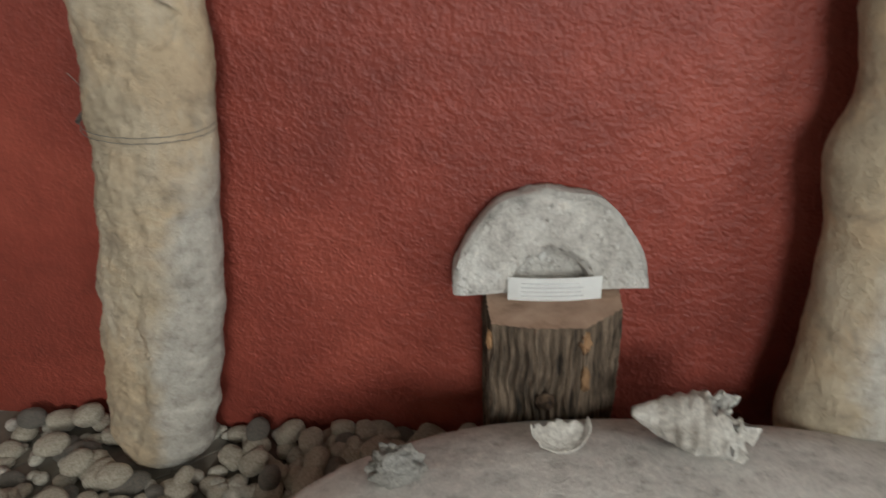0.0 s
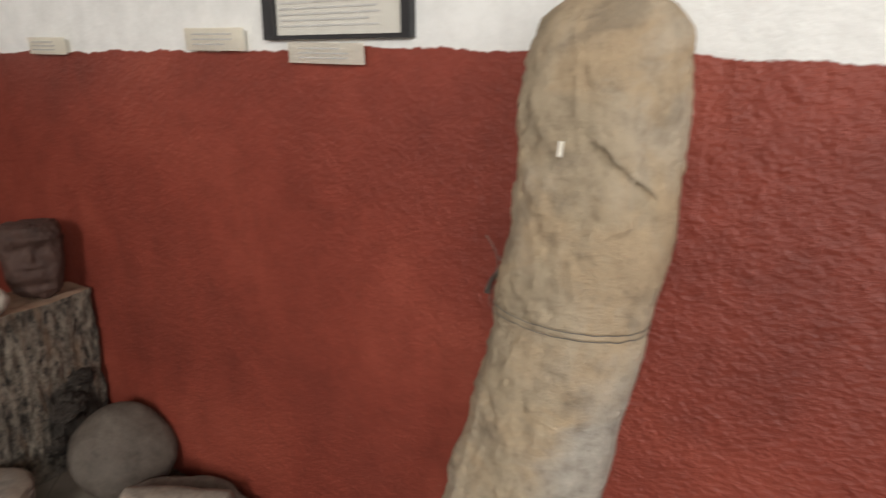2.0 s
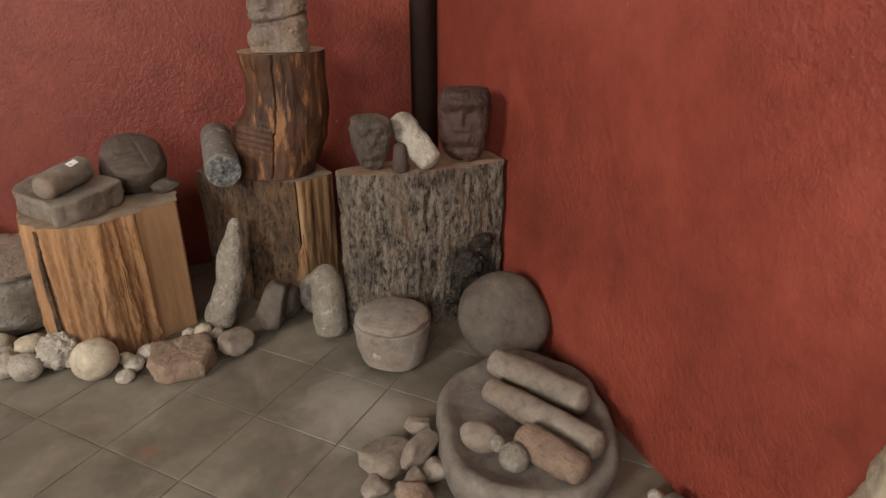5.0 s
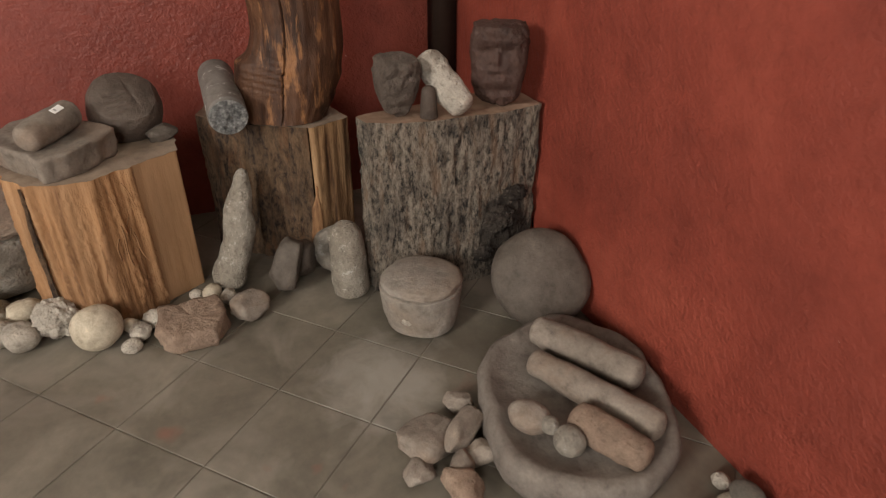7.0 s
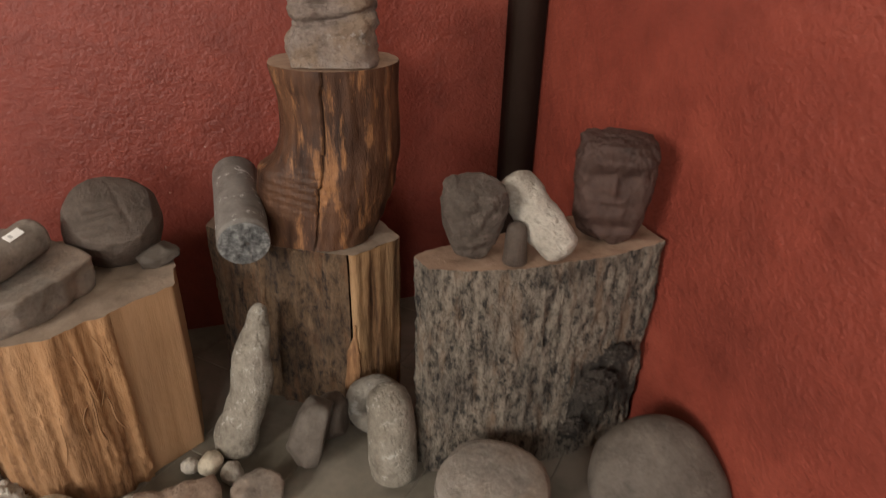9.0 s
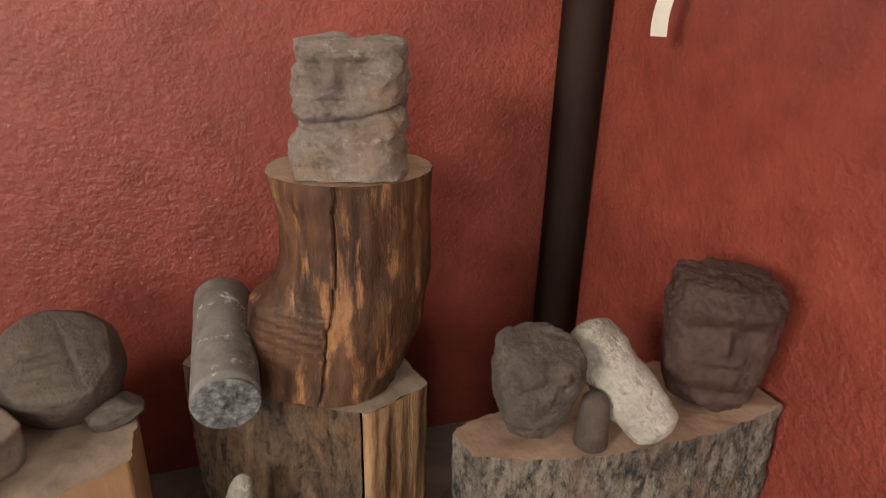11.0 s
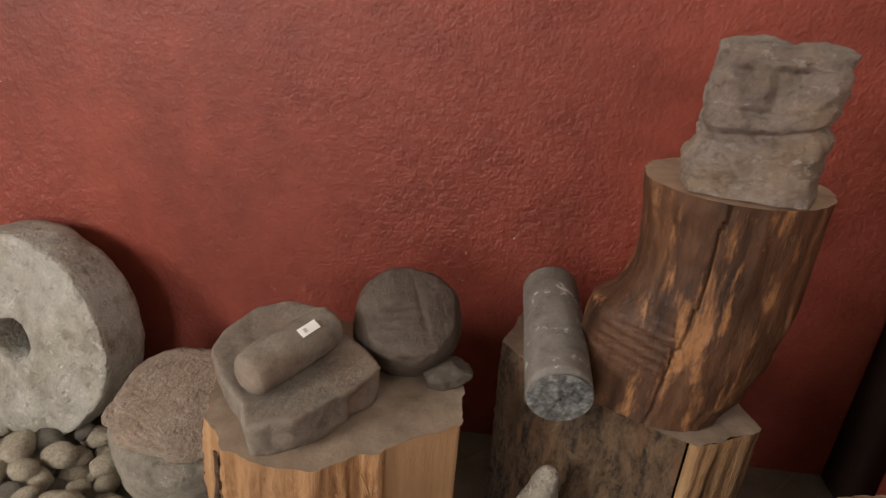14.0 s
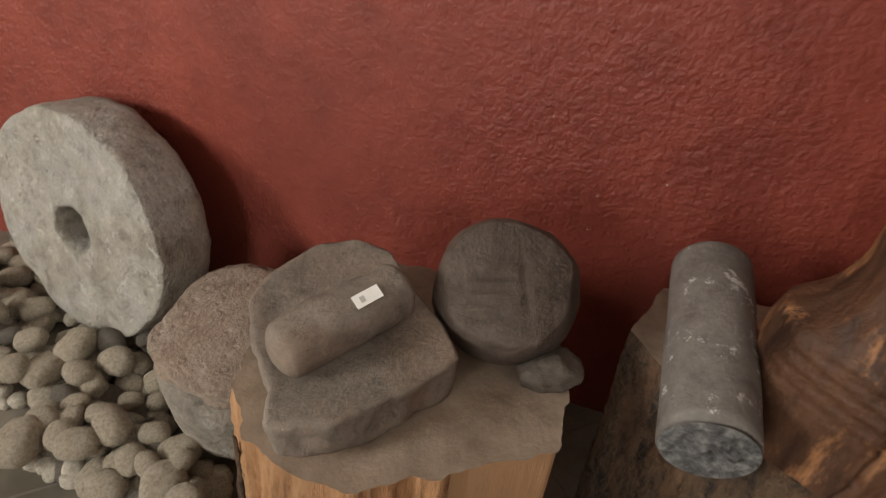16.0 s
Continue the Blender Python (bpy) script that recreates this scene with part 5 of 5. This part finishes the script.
def millstone(r, hole, thick, seg=130):
    bm = bmesh.new()
    prof = [(hole * 0.9, thick / 2), (hole * 0.9, -thick / 2 + 0.01), (hole, -thick / 2), (hole * 1.5, -thick / 2), (r * 0.45, -thick / 2), (r * 0.7, -thick / 2), (r * 0.88, -thick / 2 + 0.001), (r * 0.965, -thick / 2 + 0.002), (r * 0.985, -thick / 2 + 0.004), (r * 0.997, -thick / 2 + 0.012), (r * 1.0, -thick / 2 + 0.022), (r * 1.005, 0), (r, thick / 2 - 0.01), (r * 0.95, thick / 2)]
    # finer rings, so that chips and pits show
    prof = [(p[0] * (1 - f) + q[0] * f, p[1] * (1 - f) + q[1] * f) for p, q in zip(prof, prof[1:] + prof[:1]) for f in (0.0, 0.25, 0.5, 0.75)]
    rows = []
    for i in range(seg):
        a = 2 * math.pi * i / seg
        row = []
        for rr, y in prof:
            w = Vector((math.cos(a) * rr, math.sin(a) * rr, 0))
            k = 1 + 0.012 * noise.noise(w * 45 + Vector((0, 0, y * 40))) + (0.035 if rr > r * 0.8 else 0.06) * noise.noise(w * 13 + Vector((0, 0, y * 9)))
            row.append(bm.verts.new((y + 0.005 * fbm(w * 18, 4) + 0.004 * max(0.0, noise.noise(w * 38) - 0.25), rr * k * math.cos(a), rr * k * math.sin(a))))
        rows.append(row)
    for i in range(seg):
        a, b = rows[i], rows[(i + 1) % seg]
        for j in range(len(prof)):
            k = (j + 1) % len(prof)
            bm.faces.new((a[j], b[j], b[k], a[k]))
    for v in bm.verts:
        v.co.x = -v.co.x
    bmesh.ops.recalc_face_normals(bm, faces=bm.faces[:])
    return bm


thing("millstone", millstone(0.194, 0.041, 0.105), LIME, pose(-2.592, -0.370, 0.207, 0, -8, -10), "whole round pale millstone with a central hole leaning on the wall", "millstone")


# ---------------------------------------------------------------- river pebbles
def scatter(boxes, count, rmin, rmax, seed, avoid, label, group, top):
    """Pebbles dropped one by one onto what already lies there."""
    rnd = random.Random(seed)
    kinds = [seat(rock(1.0, 0.78, 0.60, 60 + k, 0.09, 1.3, 2.0 + 0.15 * k, 3)) for k in range(8)]
    meshes = []
    for k, bm in enumerate(kinds):
        me = bpy.data.meshes.new("pebble")
        bm.to_mesh(me)
        bm.free()
        me.materials.append(PEBBLE if k else DRUM)
        me.polygons.foreach_set("use_smooth", [True] * len(me.polygons))
        meshes.append(me)
    laid = []
    tries = 0
    while len(laid) < count and tries < 6000:
        tries += 1
        x0, x1, y0, y1 = rnd.choice(boxes)
        r = rnd.uniform(rmin, rmax) * (1.35 if rnd.random() < 0.12 else 1)
        x, y = rnd.uniform(x0, x1), rnd.uniform(y0, y1)
        if any(((x - ax) / (rx + r * 0.8)) ** 2 + ((y - ay) / (ry + r * 0.8)) ** 2 < 1 for ax, ay, rx, ry in avoid):
            continue
        z = 0.0
        clash = False
        for px, py, pz, pr in laid:
            d = math.hypot(px - x, py - y)
            if d < (r + pr) * 0.62:
                if d < (r + pr) * 0.30:
                    clash = True
                z = max(z, pz + 0.75 * pr * math.sqrt(max(0.0, 1 - (d / (r + pr)) ** 2)))
        if clash or z > top:
            continue
        laid.append((x, y, z, r))
        ob = new("pebble", rnd.choice(meshes))
        ob.matrix_world = pose(x, y, z - 0.001, rnd.uniform(-14, 14), rnd.uniform(-14, 14), rnd.uniform(0, 360)) @ Matrix.Diagonal((r, r, r, 1))
        tagged(ob, label, "pebble", group)


scatter([(-1.36, -0.46, 0.86, 1.19), (-0.75, -0.46, 1.0, 1.185), (-0.75, -0.46, 1.0, 1.185)], 185, 0.017, 0.031, 2, [(-1.05, 1.115, 0.098, 0.068), (-0.19, 0.625, 0.58, 0.38)], "rounded grey-beige river pebble in a heap by the wall", "pebbles by the pillar", 0.035)
scatter([(-2.66, -2.36, -0.70, -0.02), (-2.36, -2.28, -0.30, 0.0)], 148, 0.018, 0.032, 5, [(-2.495, -0.03, 0.12, 0.122), (-2.59, -0.385, 0.055, 0.12)], "rounded beige river pebble in a heap by the millstone", "pebbles by the millstone", 0.045)


def pebble_bed(name, boxes, count, seed, avoid, label):
    """The small stones that fill the gaps of a heap, too many to count."""
    rnd = random.Random(seed)
    src = seat(rock(1.0, 0.8, 0.62, 71, 0.10, 1.3, 2.1, 2))
    src.verts.index_update()
    base = [v.co.copy() for v in src.verts]
    tris = [[v.index for v in f.verts] for f in src.faces]
    src.free()
    verts, faces = [], []
    while count > 0:
        x0, x1, y0, y1 = rnd.choice(boxes)
        x, y, r = rnd.uniform(x0, x1), rnd.uniform(y0, y1), rnd.uniform(0.011, 0.021)
        if any(((x - ax) / (rx + r)) ** 2 + ((y - ay) / (ry + r)) ** 2 < 1 for ax, ay, rx, ry in avoid):
            continue
        m = pose(x, y, rnd.uniform(-0.004, 0.006), rnd.uniform(-20, 20), rnd.uniform(-20, 20), rnd.uniform(0, 360)) @ Matrix.Diagonal((r, r * rnd.uniform(0.8, 1.1), r, 1))
        k = len(verts)
        verts += [m @ q for q in base]
        faces += [[k + i for i in f] for f in tris]
        count -= 1
    me = bpy.data.meshes.new(name)
    me.from_pydata(verts, [], faces)
    me.materials.append(BED)
    me.polygons.foreach_set("use_smooth", [True] * len(me.polygons))
    tagged(new(name, me), label, "pebbles", kind="stuff")


pebble_bed("pebble_bed", [(-1.36, -0.46, 0.88, 1.185), (-0.75, -0.44, 1.0, 1.185)], 520, 21, [(-1.05, 1.115, 0.09, 0.06), (-0.19, 0.625, 0.56, 0.36)], "small beige river pebbles filling a heap by the wall")
pebble_bed("pebble_bed", [(-2.67, -2.35, -0.70, -0.02), (-2.36, -2.28, -0.30, 0.0)], 480, 22, [(-2.495, -0.03, 0.115, 0.117), (-2.60, -0.385, 0.04, 0.11)], "small beige river pebbles filling a heap under the millstone")


# ---------------------------------------------------------------- floor tiles
S, GAP, ANG = 0.200, 0.003, 44.0
tile_me = bpy.data.meshes.new("floor_tile")
tb = box(-(S - GAP) / 2, (S - GAP) / 2, -(S - GAP) / 2, (S - GAP) / 2, -0.012, 0.0)
bmesh.ops.bevel(tb, geom=[e for e in tb.edges if all(v.co.z > -0.001 for v in e.verts)], offset=0.0008, segments=1, affect="EDGES")
tb.to_mesh(tile_me)
tb.free()
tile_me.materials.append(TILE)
ca, sa = math.cos(radians(ANG)), math.sin(radians(ANG))
rest = bmesh.new()
rnd = random.Random(4)
for i in range(-30, 30):
    for j in range(-30, 30):
        u, w = (i + 0.5) * S, (j + 0.5) * S
        x, y = -1.883 + u * ca - w * sa, 0.243 + u * sa + w * ca
        if not (XW - 0.1 < x < XE + 0.1 and YS - 0.1 < y < YA + 0.1):
            continue
        dz = rnd.uniform(-0.0003, 0.0003)
        if -2.8 < x < 0.6 and -0.8 < y < 1.3:
            ob = new("tile", tile_me)
            ob.parent = floor
            ob.matrix_world = pose(x, y, dz, 0, 0, ANG)
        else:
            k = len(rest.verts)
            box(-(S - GAP) / 2, (S - GAP) / 2, -(S - GAP) / 2, (S - GAP) / 2, -0.012, 0.0, bm=rest)
            rest.verts.ensure_lookup_table()
            m = pose(x, y, dz, 0, 0, ANG)
            for v in rest.verts[k:]:
                v.co = m @ v.co
far = part("far_tiles", rest, TILE, floor, smooth=False)
far["kind"] = "stuff"
